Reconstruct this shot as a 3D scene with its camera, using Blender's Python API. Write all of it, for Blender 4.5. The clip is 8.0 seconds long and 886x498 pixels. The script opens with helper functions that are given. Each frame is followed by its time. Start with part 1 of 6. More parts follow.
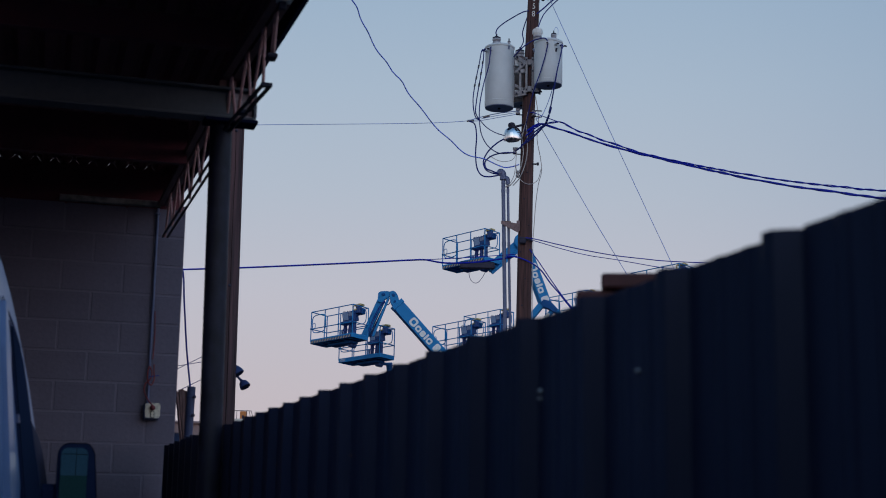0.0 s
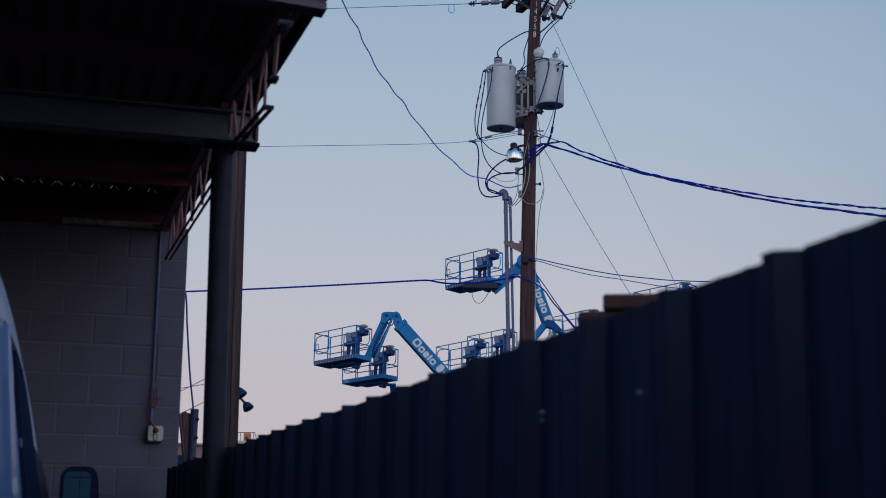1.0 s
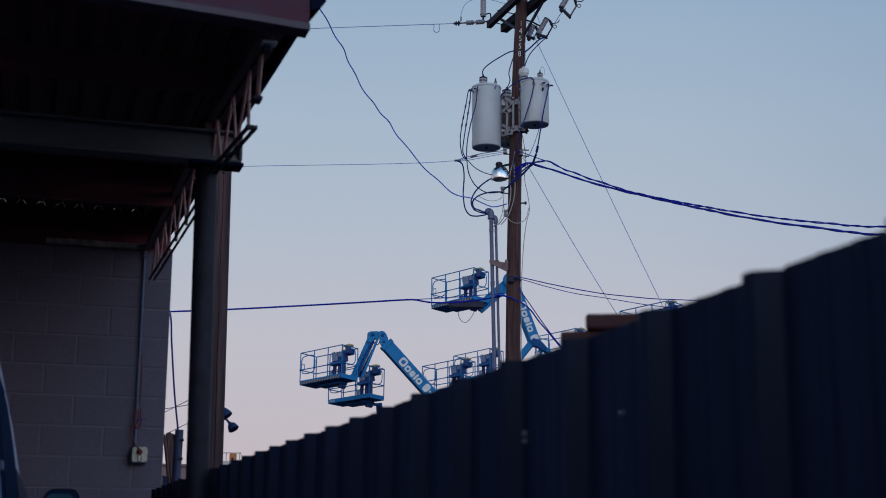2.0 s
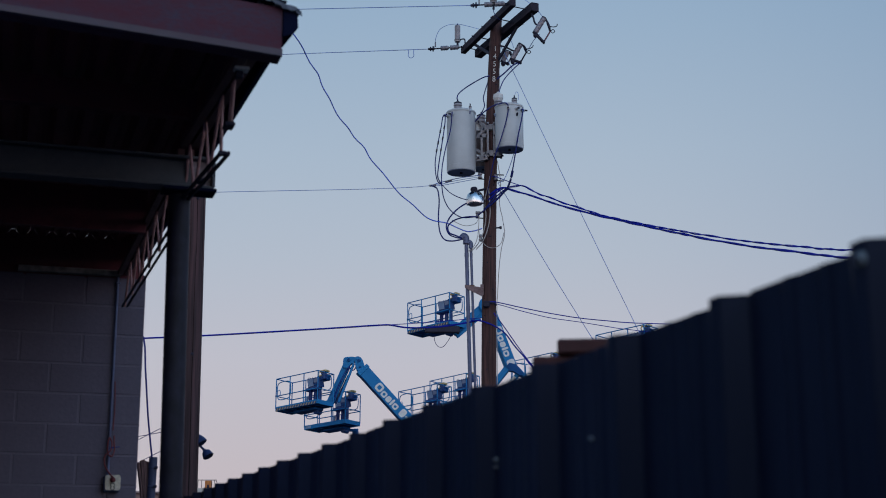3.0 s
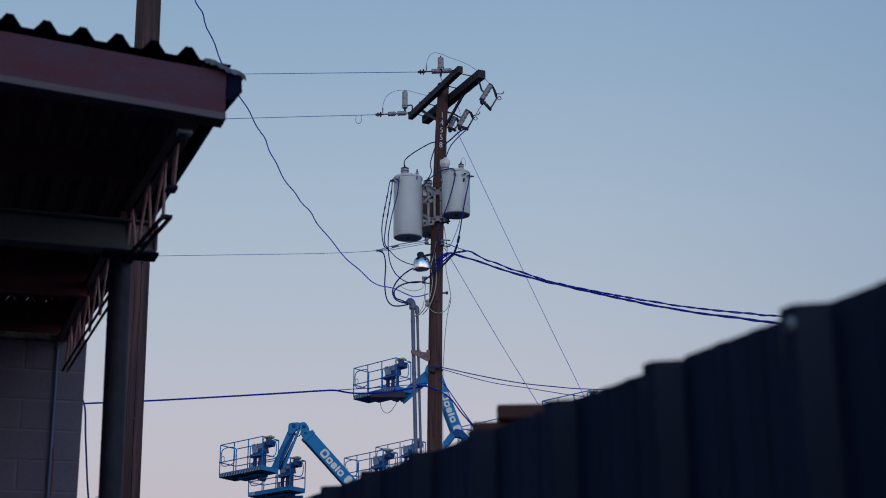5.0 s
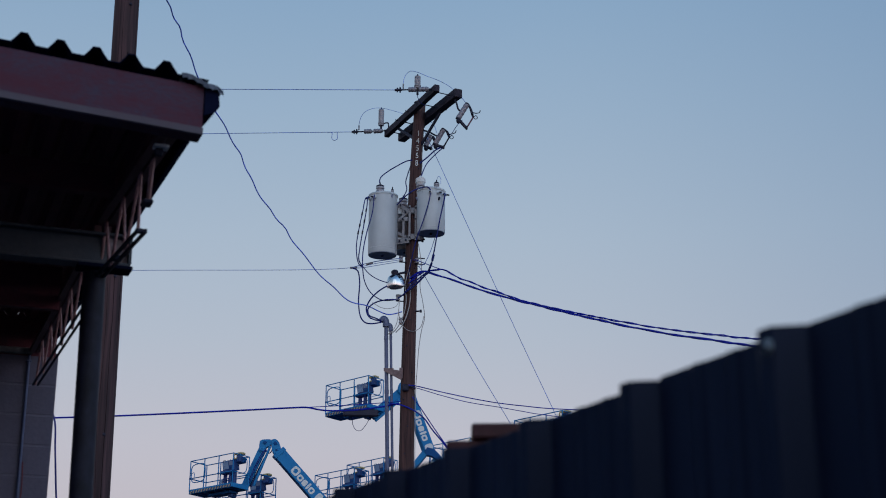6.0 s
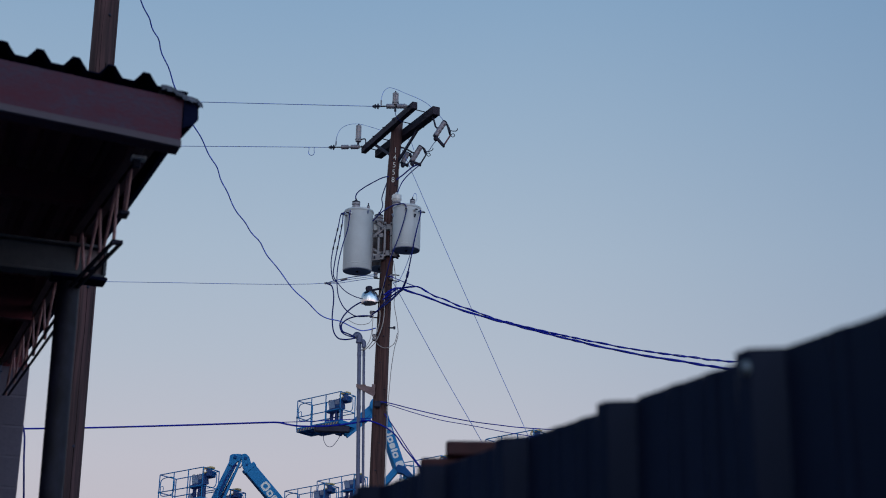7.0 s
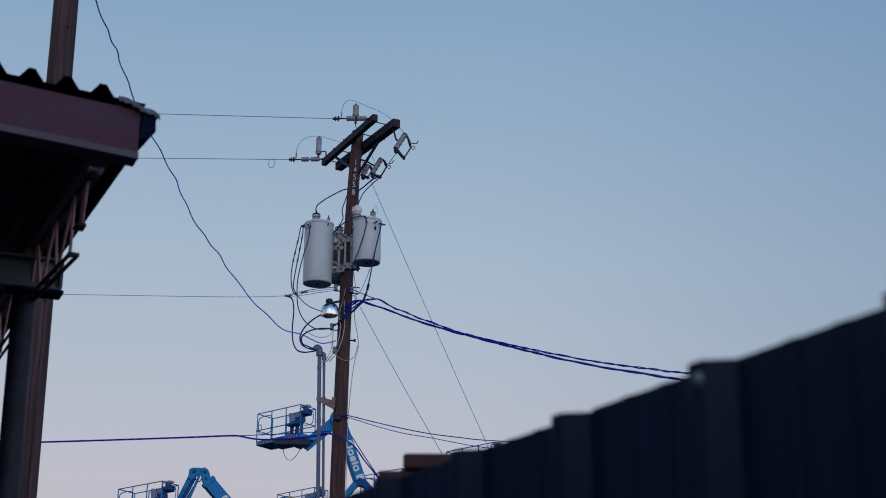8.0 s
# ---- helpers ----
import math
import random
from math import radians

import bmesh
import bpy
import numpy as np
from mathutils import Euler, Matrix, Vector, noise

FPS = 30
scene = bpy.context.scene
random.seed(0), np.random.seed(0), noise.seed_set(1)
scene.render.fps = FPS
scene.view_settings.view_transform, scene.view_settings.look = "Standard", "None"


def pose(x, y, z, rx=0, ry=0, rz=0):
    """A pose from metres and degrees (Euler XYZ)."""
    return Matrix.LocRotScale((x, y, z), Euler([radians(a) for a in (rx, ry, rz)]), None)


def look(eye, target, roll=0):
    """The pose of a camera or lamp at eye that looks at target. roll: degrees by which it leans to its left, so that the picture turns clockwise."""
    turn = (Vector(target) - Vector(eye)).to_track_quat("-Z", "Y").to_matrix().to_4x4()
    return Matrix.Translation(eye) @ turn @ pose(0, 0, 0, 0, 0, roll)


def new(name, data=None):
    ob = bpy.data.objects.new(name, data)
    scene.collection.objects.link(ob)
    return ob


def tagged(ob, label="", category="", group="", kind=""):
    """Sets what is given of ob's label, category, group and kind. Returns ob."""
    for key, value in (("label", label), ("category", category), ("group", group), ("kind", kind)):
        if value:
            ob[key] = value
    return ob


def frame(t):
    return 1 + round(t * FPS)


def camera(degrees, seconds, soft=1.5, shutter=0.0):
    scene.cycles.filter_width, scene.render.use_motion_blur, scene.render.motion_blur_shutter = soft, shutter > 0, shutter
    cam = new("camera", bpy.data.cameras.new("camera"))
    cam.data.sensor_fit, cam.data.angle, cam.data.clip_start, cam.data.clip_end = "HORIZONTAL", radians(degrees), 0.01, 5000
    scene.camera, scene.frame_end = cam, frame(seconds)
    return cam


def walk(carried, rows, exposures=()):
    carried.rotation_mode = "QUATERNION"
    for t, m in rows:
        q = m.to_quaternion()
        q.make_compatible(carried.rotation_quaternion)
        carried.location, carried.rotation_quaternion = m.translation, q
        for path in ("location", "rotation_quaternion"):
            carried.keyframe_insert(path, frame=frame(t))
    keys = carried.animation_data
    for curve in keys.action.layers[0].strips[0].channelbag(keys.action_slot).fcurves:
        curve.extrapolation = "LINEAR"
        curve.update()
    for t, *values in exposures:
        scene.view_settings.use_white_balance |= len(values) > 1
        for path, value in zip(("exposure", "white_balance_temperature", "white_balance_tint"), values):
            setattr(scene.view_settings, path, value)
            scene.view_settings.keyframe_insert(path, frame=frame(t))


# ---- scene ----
# A storage yard at dusk: a canopy and block wall, a ribbed metal fence, a utility pole and boom lifts behind it.
# x: across the fence, y: along the fence, z: up. The eye stands 0.87 m from the fence.
cam = camera(35.45, 8.0, soft=1.0)
cam.data.dof.use_dof = True
cam.data.dof.focus_distance = 40.0
cam.data.dof.aperture_fstop = 5.6
ROWS = [
    (0.0, 0, 0, 1.49, 100.408, -0.970, -16.733),
    (0.2, -0.0008, -0.0022, 1.4902, 100.557, -0.789, -16.746),
    (0.5, -0.0019, -0.0054, 1.4905, 100.827, -0.732, -16.532),
    (1.0, 0.0033, -0.0011, 1.4933, 101.244, -0.652, -16.547),
    (1.5, 0.007, 0.002, 1.4958, 101.730, -0.615, -16.912),
    (1.7, 0.0091, 0.0017, 1.4963, 101.851, -0.536, -16.931),
    (2.8, 0.021, 0.0001, 1.4987, 102.805, 0.034, -17.826),
    (3.0, 0.0231, -0.0002, 1.4992, 103.069, 0.080, -17.993),
    (3.5, 0.0349, 0.0002, 1.4995, 103.540, 0.299, -18.342),
    (4.0, 0.0414, 0.0008, 1.4998, 104.038, 0.121, -18.914),
    (4.2, 0.0422, -0.0002, 1.4997, 104.295, 0.100, -19.148),
    (4.5, 0.0435, -0.0017, 1.4996, 105.208, 0.458, -19.633),
    (4.7, 0.0424, -0.0012, 1.4995, 105.466, 0.532, -19.883),
    (5.8, 0.0364, 0.0019, 1.4988, 106.445, -0.182, -21.052),
    (6.0, 0.0353, 0.0024, 1.4987, 106.509, -0.084, -21.409),
    (6.5, 0.0325, 0.0001, 1.4978, 106.729, -0.555, -22.031),
    (7.0, 0.0267, 0.0016, 1.4968, 107.237, -0.809, -22.729),
    (7.2, 0.0275, -0, 1.497, 107.555, -0.689, -23.039),
    (7.5, 0.0286, -0.0024, 1.4972, 107.580, -0.055, -23.613),
    (7.8, 0.032, -0.0013, 1.497, 107.656, -0.072, -24.079),
    (8.0, 0.0343, -0.0006, 1.4969, 107.764, -0.299, -24.265),
]
walk(cam, [(t, pose(x, y, z, rx, ry, rz)) for t, x, y, z, rx, ry, rz in ROWS])

# ---- sky and light ----
world = bpy.data.worlds.new("dusk_sky")
scene.world = world
world.use_nodes = True
wt = world.node_tree
bg = wt.nodes["Background"]
coord = wt.nodes.new("ShaderNodeTexCoord")
split = wt.nodes.new("ShaderNodeSeparateXYZ")
ramp = wt.nodes.new("ShaderNodeValToRGB")
wt.links.new(coord.outputs["Generated"], split.inputs[0])
wt.links.new(split.outputs["Z"], ramp.inputs[0])
stops = [(0.0, (0.522, 0.456, 0.496)), (0.07, (0.540, 0.490, 0.532)), (0.145, (0.513, 0.512, 0.582)), (0.22, (0.440, 0.500, 0.594)),
         (0.29, (0.385, 0.479, 0.595)), (0.375, (0.309, 0.428, 0.572)), (0.46, (0.239, 0.374, 0.544)), (0.7, (0.130, 0.260, 0.456)), (1.0, (0.070, 0.166, 0.352))]
while len(ramp.color_ramp.elements) < len(stops):
    ramp.color_ramp.elements.new(0.5)
for el, (p, c) in zip(ramp.color_ramp.elements, stops):
    el.position, el.color = p, (*c, 1)
# the sky deepens away from the afterglow
deep, fade = wt.nodes.new("ShaderNodeMix"), wt.nodes.new("ShaderNodeMapRange")
deep.data_type, deep.blend_type = "RGBA", "MULTIPLY"
deep.inputs["B"].default_value = (0.65, 0.735, 0.83, 1)
fade.interpolation_type = "SMOOTHSTEP"
fade.inputs["From Min"].default_value, fade.inputs["From Max"].default_value = 0.37, 0.80
wt.links.new(split.outputs["X"], fade.inputs["Value"])
wt.links.new(fade.outputs[0], deep.inputs["Factor"])
wt.links.new(ramp.outputs[0], deep.inputs["A"])
# the afterglow stands behind the eye
glow, toward, gain = wt.nodes.new("ShaderNodeMix"), wt.nodes.new("ShaderNodeVectorMath"), wt.nodes.new("ShaderNodeMapRange")
glow.data_type, glow.blend_type, toward.operation, gain.interpolation_type = "RGBA", "MULTIPLY", "DOT_PRODUCT", "SMOOTHSTEP"
toward.inputs[1].default_value = (0.25, -0.968, 0.0)
gain.inputs["From Min"].default_value, gain.inputs["From Max"].default_value = -0.05, 0.95
glow.inputs["B"].default_value = (2.5, 2.35, 2.25, 1)
wt.links.new(coord.outputs["Generated"], toward.inputs[0])
wt.links.new(toward.outputs["Value"], gain.inputs["Value"])
wt.links.new(gain.outputs[0], glow.inputs["Factor"])
wt.links.new(deep.outputs["Result"], glow.inputs["A"])
wt.links.new(glow.outputs["Result"], bg.inputs[0])
bg.inputs[1].default_value = 1.0

sun = new("sun", bpy.data.lights.new("sun", "SUN"))
sun.data.energy, sun.data.angle, sun.data.color = 0.12, radians(40), (1.0, 0.86, 0.80)
sun.matrix_world = look((0, 0, 30), (30, 45, 12))
scene.view_settings.exposure = 0.0


# ---- materials ----
def material(name, color, rough=0.7, metal=0.0, spec=0.5, grain=20.0, amount=0.25, stain=1.5, stain_amount=0.3, bump=0.2, stretch=(1, 1, 1), dark=None, vary=0.0, coat=0.0):
    """A surface with fine grain, large stains and relief, sized in metres."""
    m = bpy.data.materials.new(name)
    m.use_nodes = True
    nt = m.node_tree
    b = nt.nodes["Principled BSDF"]
    b.inputs["Roughness"].default_value, b.inputs["Metallic"].default_value = rough, metal
    b.inputs["Coat Weight"].default_value, b.inputs["Specular IOR Level"].default_value = coat, spec
    tc, mp = nt.nodes.new("ShaderNodeTexCoord"), nt.nodes.new("ShaderNodeMapping")
    mp.inputs["Scale"].default_value = stretch
    nt.links.new(tc.outputs["Object"], mp.inputs[0])
    fine, big = nt.nodes.new("ShaderNodeTexNoise"), nt.nodes.new("ShaderNodeTexNoise")
    fine.inputs["Scale"].default_value, fine.inputs["Detail"].default_value = grain, 5
    big.inputs["Scale"].default_value, big.inputs["Detail"].default_value = stain, 4
    for n in (fine, big):
        nt.links.new(mp.outputs[0], n.inputs["Vector"])
    dark = dark or tuple(c * 0.45 for c in color)
    mix1, mix2 = nt.nodes.new("ShaderNodeMix"), nt.nodes.new("ShaderNodeMix")
    for mx in (mix1, mix2):
        mx.data_type = "RGBA"
    r1, r2 = nt.nodes.new("ShaderNodeMapRange"), nt.nodes.new("ShaderNodeMapRange")
    for r, n, a in ((r1, fine, amount), (r2, big, stain_amount)):
        r.inputs["From Min"].default_value, r.inputs["From Max"].default_value = 0.38, 0.68
        r.inputs["To Max"].default_value = a
        nt.links.new(n.outputs["Fac"], r.inputs["Value"])
    mix1.inputs["A"].default_value, mix1.inputs["B"].default_value = (*color, 1), (*dark, 1)
    mix2.inputs["B"].default_value = (*dark, 1)
    nt.links.new(r1.outputs[0], mix1.inputs["Factor"])
    nt.links.new(mix1.outputs["Result"], mix2.inputs["A"])
    nt.links.new(r2.outputs[0], mix2.inputs["Factor"])
    last = mix2.outputs["Result"]
    if vary:
        info, hsv, rr = nt.nodes.new("ShaderNodeObjectInfo"), nt.nodes.new("ShaderNodeHueSaturation"), nt.nodes.new("ShaderNodeMapRange")
        rr.inputs["To Min"].default_value, rr.inputs["To Max"].default_value = 1 - vary, 1 + vary
        nt.links.new(info.outputs["Random"], rr.inputs["Value"])
        nt.links.new(rr.outputs[0], hsv.inputs["Value"])
        nt.links.new(last, hsv.inputs["Color"])
        last = hsv.outputs[0]
    nt.links.new(last, b.inputs["Base Color"])
    rv = nt.nodes.new("ShaderNodeMapRange")
    rv.inputs["To Min"].default_value, rv.inputs["To Max"].default_value = rough - min(0.12, rough / 2), min(1, rough + min(0.12, rough / 2))
    nt.links.new(big.outputs["Fac"], rv.inputs["Value"])
    nt.links.new(rv.outputs[0], b.inputs["Roughness"])
    bp = nt.nodes.new("ShaderNodeBump")
    bp.inputs["Strength"].default_value, bp.inputs["Distance"].default_value = bump, 0.004
    nt.links.new(fine.outputs["Fac"], bp.inputs["Height"])
    nt.links.new(bp.outputs[0], b.inputs["Normal"])
    return m


ASPHALT = material("asphalt", (0.034, 0.033, 0.034), 0.9, grain=60, stain=0.4, bump=0.5)
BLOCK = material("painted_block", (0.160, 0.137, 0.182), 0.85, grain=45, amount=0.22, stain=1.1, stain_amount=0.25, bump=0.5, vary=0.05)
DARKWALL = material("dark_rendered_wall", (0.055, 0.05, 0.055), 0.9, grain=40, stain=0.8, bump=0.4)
MORTAR = material("mortar", (0.190, 0.163, 0.212), 0.9, grain=80, bump=0.5)
FENCE = material("dark_fence_steel", (0.0180, 0.0205, 0.0440), 0.40, spec=0.30, grain=30, amount=0.35, stain=2.0, stain_amount=0.35, bump=0.06, stretch=(1, 1, 0.15), dark=(0.0045, 0.007, 0.023))
FENCE.node_tree.nodes["Principled BSDF"].inputs["Specular Tint"].default_value = (0.75, 0.82, 1.0, 1)
PRIMER = material("red_primer_steel", (0.15, 0.062, 0.06), 0.6, grain=25, amount=0.3, stain=5, stain_amount=0.45, dark=(0.085, 0.036, 0.038))
FASCIA = material("faded_red_fascia", (0.072, 0.048, 0.078), 0.6, spec=0.15, grain=70, amount=0.7, stain=10, stain_amount=0.85, bump=0.4, stretch=(0.6, 1, 1.3), dark=(0.105, 0.028, 0.044))
FASCIALIP = material("worn_fascia_lip", (0.080, 0.060, 0.082), 0.6, grain=30, amount=0.3, stain=9, stain_amount=0.5, dark=(0.09, 0.05, 0.062))
JOIST = material("pinkish_primer_bar", (0.54, 0.27, 0.26), 0.6, grain=40, amount=0.4, stain=8, stain_amount=0.4, dark=(0.16, 0.07, 0.06))
GREYBEAM = material("grey_painted_beam", (0.088, 0.091, 0.107), 0.6, grain=30, amount=0.3, stain=3, stain_amount=0.4)
COLUMN = material("dark_grey_pipe", (0.0175, 0.0175, 0.038), 0.6, spec=0.3, grain=34, amount=0.6, stain=14, stain_amount=0.95, bump=0.5, stretch=(1, 1, 0.6), dark=(0.009, 0.008, 0.015))
ROOFING = material("dark_roofing_steel", (0.009, 0.012, 0.034), 0.8, spec=0.0, grain=20, stain=3)
FLASHING = material("torn_pale_flashing", (0.14, 0.165, 0.22), 0.5, metal=0.3, grain=25, amount=0.5, stain=12, stain_amount=0.5, bump=0.6)
UNDERSIDE = material("red_roof_underside", (0.185, 0.029, 0.040), 0.7, grain=20, stain=1.5, stain_amount=0.6, dark=(0.036, 0.013, 0.024))
POLEWOOD = material("creosoted_pole_wood", (0.122, 0.053, 0.048), 0.85, grain=38, amount=0.9, stain=11, stain_amount=0.65, bump=0.9, stretch=(1, 1, 0.06), dark=(0.030, 0.014, 0.015))
ARMWOOD = material("dark_crossarm_wood", (0.034, 0.025, 0.042), 0.85, grain=30, amount=0.5, stain=6, bump=0.5, stretch=(1, 0.1, 1))
GREYWOOD = material("weathered_pole_wood", (0.092, 0.043, 0.048), 0.85, grain=34, amount=0.9, stain=12, stain_amount=0.75, bump=1.0, stretch=(1, 1, 0.04), dark=(0.026, 0.014, 0.016))
CHECK = material("dark_wood_check", (0.014, 0.009, 0.010), 0.95, spec=0.0, grain=60)
LUMBER = material("orange_brown_lumber", (0.094, 0.029, 0.028), 0.8, grain=30, amount=0.4, stain=8, stain_amount=0.4, stretch=(1, 0.15, 1), vary=0.15)
TANK = material("grey_tank_paint", (0.58, 0.61, 0.63), 0.42, grain=30, amount=0.06, stain=4, stain_amount=0.12, bump=0.05)
TANKDARK = material("tank_bottom_grey", (0.24, 0.28, 0.40), 0.6, grain=30)
TANKRUST = material("rust_streaked_tank", (0.22, 0.18, 0.17), 0.6, grain=20, amount=0.4, stain=5, stain_amount=0.7, dark=(0.10, 0.05, 0.04))
GALV = material("galvanised_steel", (0.30, 0.29, 0.31), 0.55, metal=0.3, grain=40, amount=0.3, stain=8)
PORCELAIN = material("grey_porcelain", (0.31, 0.29, 0.32), 0.35, grain=30, amount=0.15, stain=10, stain_amount=0.2, coat=0.4)
BROWNPORC = material("brown_grey_porcelain", (0.27, 0.24, 0.285), 0.35, grain=30, amount=0.2, coat=0.4)
STRAINPORC = material("dark_grey_porcelain", (0.26, 0.25, 0.30), 0.35, grain=40, amount=0.4, stain=14, stain_amount=0.5, coat=0.4)
CAPWHITE = material("white_bushing_cap", (0.72, 0.70, 0.68), 0.5, grain=40, amount=0.15)
SCREW = material("dull_zinc_screw", (0.33, 0.34, 0.36), 0.5, metal=0.2, grain=60, amount=0.3)
HARDWARE = material("dark_hardware", (0.030, 0.030, 0.055), 0.6, spec=0.3, metal=0.3, grain=40)
RUST = material("rusty_steel", (0.20, 0.11, 0.08), 0.8, grain=40, amount=0.5, stain=12, stain_amount=0.5)
CABLE = material("black_cable", (0.014, 0.026, 0.19), 0.6, spec=0.2, grain=40, amount=0.2)
BLUECABLE = material("navy_cable", (0.006, 0.018, 0.40), 0.6, spec=0.2, grain=40, amount=0.2)
RUSTPLATE = material("rust_pink_plate", (0.25, 0.165, 0.165), 0.7, grain=40, amount=0.4, stain=10, stain_amount=0.5, dark=(0.10, 0.05, 0.05))
DROPCABLE = material("blue_black_drop_cable", (0.13, 0.22, 0.92), 0.6, spec=0.2, grain=40, amount=0.2)
BAREWIRE = material("weathered_wire", (0.16, 0.27, 0.72), 0.6, metal=0.0, grain=40, amount=0.2)
PALEWIRE = material("pale_bond_wire", (0.42, 0.38, 0.37), 0.6, grain=40, amount=0.2)
CHROME = material("reflector_aluminium", (0.75, 0.76, 0.78), 0.12, metal=1.0, grain=12, amount=0.1, stain=8, stain_amount=0.25, bump=0.02)
PIPEZINC = material("blue_grey_zinc", (0.052, 0.066, 0.130), 0.5, metal=0.15, spec=0.3, grain=30, amount=0.4, stain=9, stain_amount=0.5, stretch=(1, 1, 0.4))
VANSEAM = material("shut_line", (0.030, 0.050, 0.125), 0.6, spec=0.1, grain=20)
CONDUIT = material("grey_conduit", (0.115, 0.135, 0.24), 0.5, metal=0.1, grain=40, amount=0.2, stain=6)
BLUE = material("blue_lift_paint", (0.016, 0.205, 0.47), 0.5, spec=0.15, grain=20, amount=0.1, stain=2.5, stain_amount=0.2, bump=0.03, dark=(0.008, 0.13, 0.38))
# darker copy of the lift blue, with shade put into its colour
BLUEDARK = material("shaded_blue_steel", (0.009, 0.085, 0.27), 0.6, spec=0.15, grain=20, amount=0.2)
LIFTDARK = material("dark_lift_steel", (0.014, 0.060, 0.215), 0.6, grain=20, stain=6)
LIFTGREY = material("grey_control_box", (0.25, 0.35, 0.52), 0.5, grain=20)
YELLOW = material("yellow_cap", (0.60, 0.45, 0.20), 0.5, grain=20)
CREAM = material("cream_label", (0.66, 0.62, 0.56), 0.6, grain=20, amount=0.1)
STRIPE = material("tan_hazard_paint", (0.42, 0.33, 0.20), 0.6, grain=20, amount=0.3)
WHITE = material("white_marking", (0.78, 0.78, 0.76), 0.6, grain=40, amount=0.25, stain=15, stain_amount=0.2)
RUBBER = material("black_rubber", (0.02, 0.02, 0.022), 0.8, grain=30)
VAN = material("silver_blue_van_paint", (0.150, 0.225, 0.400), 0.42, metal=0.1, spec=0.35, grain=10, amount=0.05, stain=1, stain_amount=0.08, bump=0.01, coat=0.12)
VANBLACK = material("black_van_trim", (0.014, 0.024, 0.066), 0.5, spec=0.02, grain=20)
VANGLASS = material("dark_van_glass", (0.018, 0.028, 0.060), 0.5, spec=0.0, grain=5, amount=0.02, bump=0.0)
HEDGE = material("dark_green_boards", (0.030, 0.085, 0.078), 0.9, grain=30, stain=1.0)
SIDING = material("teal_grey_siding", (0.066, 0.138, 0.190), 0.8, grain=30, stain=0.8)
MIRROR = material("mirror_glass", (0.62, 0.80, 0.84), 0.012, metal=1.0, grain=5, amount=0.02, stain_amount=0.05, bump=0.0)
LAMPNAVY = material("navy_lamp_enamel", (0.018, 0.034, 0.115), 0.45, spec=0.3, grain=30, amount=0.3)
BEAMLIGHT = material("painted_light_beam_end", (0.42, 0.33, 0.34), 0.7, grain=40, amount=0.5, stain=14, stain_amount=0.6, dark=(0.07, 0.05, 0.06))
SHEDTAN = material("pinkish_tan_render", (0.29, 0.195, 0.185), 0.9, grain=8, amount=0.3, stain=0.8, stain_amount=0.3)
OUTLET = material("chipped_cream_outlet", (0.74, 0.66, 0.52), 0.55, grain=60, amount=0.4, stain=30, stain_amount=0.35)
STUBWOOD = material("split_pale_wood", (0.27, 0.150, 0.135), 0.9, grain=60, amount=0.8, stain=22, stain_amount=0.8, stretch=(1, 1, 0.06), bump=0.9, dark=(0.050, 0.026, 0.026))
LEDGERWOOD = material("worn_pale_timber", (0.30, 0.27, 0.25), 0.9, grain=18, amount=0.6, stain=7, stain_amount=0.8, dark=(0.05, 0.04, 0.04))
REDWIRE = material("red_cord", (0.20, 0.030, 0.036), 0.6, grain=40)
FUSE_RED = material("dull_red_fuse_tube", (0.17, 0.06, 0.09), 0.5, grain=30)
ORANGE = material("orange_cabin", (0.60, 0.20, 0.045), 0.6, grain=10)

# ---- mesh helpers ----
def bm_new():
    return bmesh.new()


def part(name, bm, material, parent=None, label="", smooth=False):
    me = bpy.data.meshes.new(name)
    bmesh.ops.recalc_face_normals(bm, faces=bm.faces)
    bm.to_mesh(me)
    bm.free()
    me.materials.append(material)
    if smooth:
        for p in me.polygons:
            p.use_smooth = True
        me.set_sharp_from_angle(angle=radians(40))
    ob = new(name, me)
    if parent is not None:
        ob.parent = parent
    if label:
        ob["label"] = label
    return ob


def thing(name, label, category, m=None, group="", kind=""):
    ob = new(name)
    if m is not None:
        ob.matrix_world = m
    return tagged(ob, label, category, group, kind)


def box(bm, lo, hi, m=None, bevel=0.0):
    """A box between two corners, turned by m, with bevelled edges."""
    c = [(a + b) / 2 for a, b in zip(lo, hi)]
    s = [abs(b - a) for a, b in zip(lo, hi)]
    made = bmesh.ops.create_cube(bm, size=1, matrix=Matrix.Translation(c) @ Matrix.Diagonal((*s, 1)))
    vs = made["verts"]
    if bevel:
        es = list({e for v in vs for e in v.link_edges})
        out = bmesh.ops.bevel(bm, geom=es, offset=bevel, segments=1, affect="EDGES", profile=0.5)
        vs = list({v for f in out["faces"] for v in f.verts} | {v for v in vs if v.is_valid})
    if m is not None:
        bmesh.ops.transform(bm, matrix=m, verts=vs)
    return bm


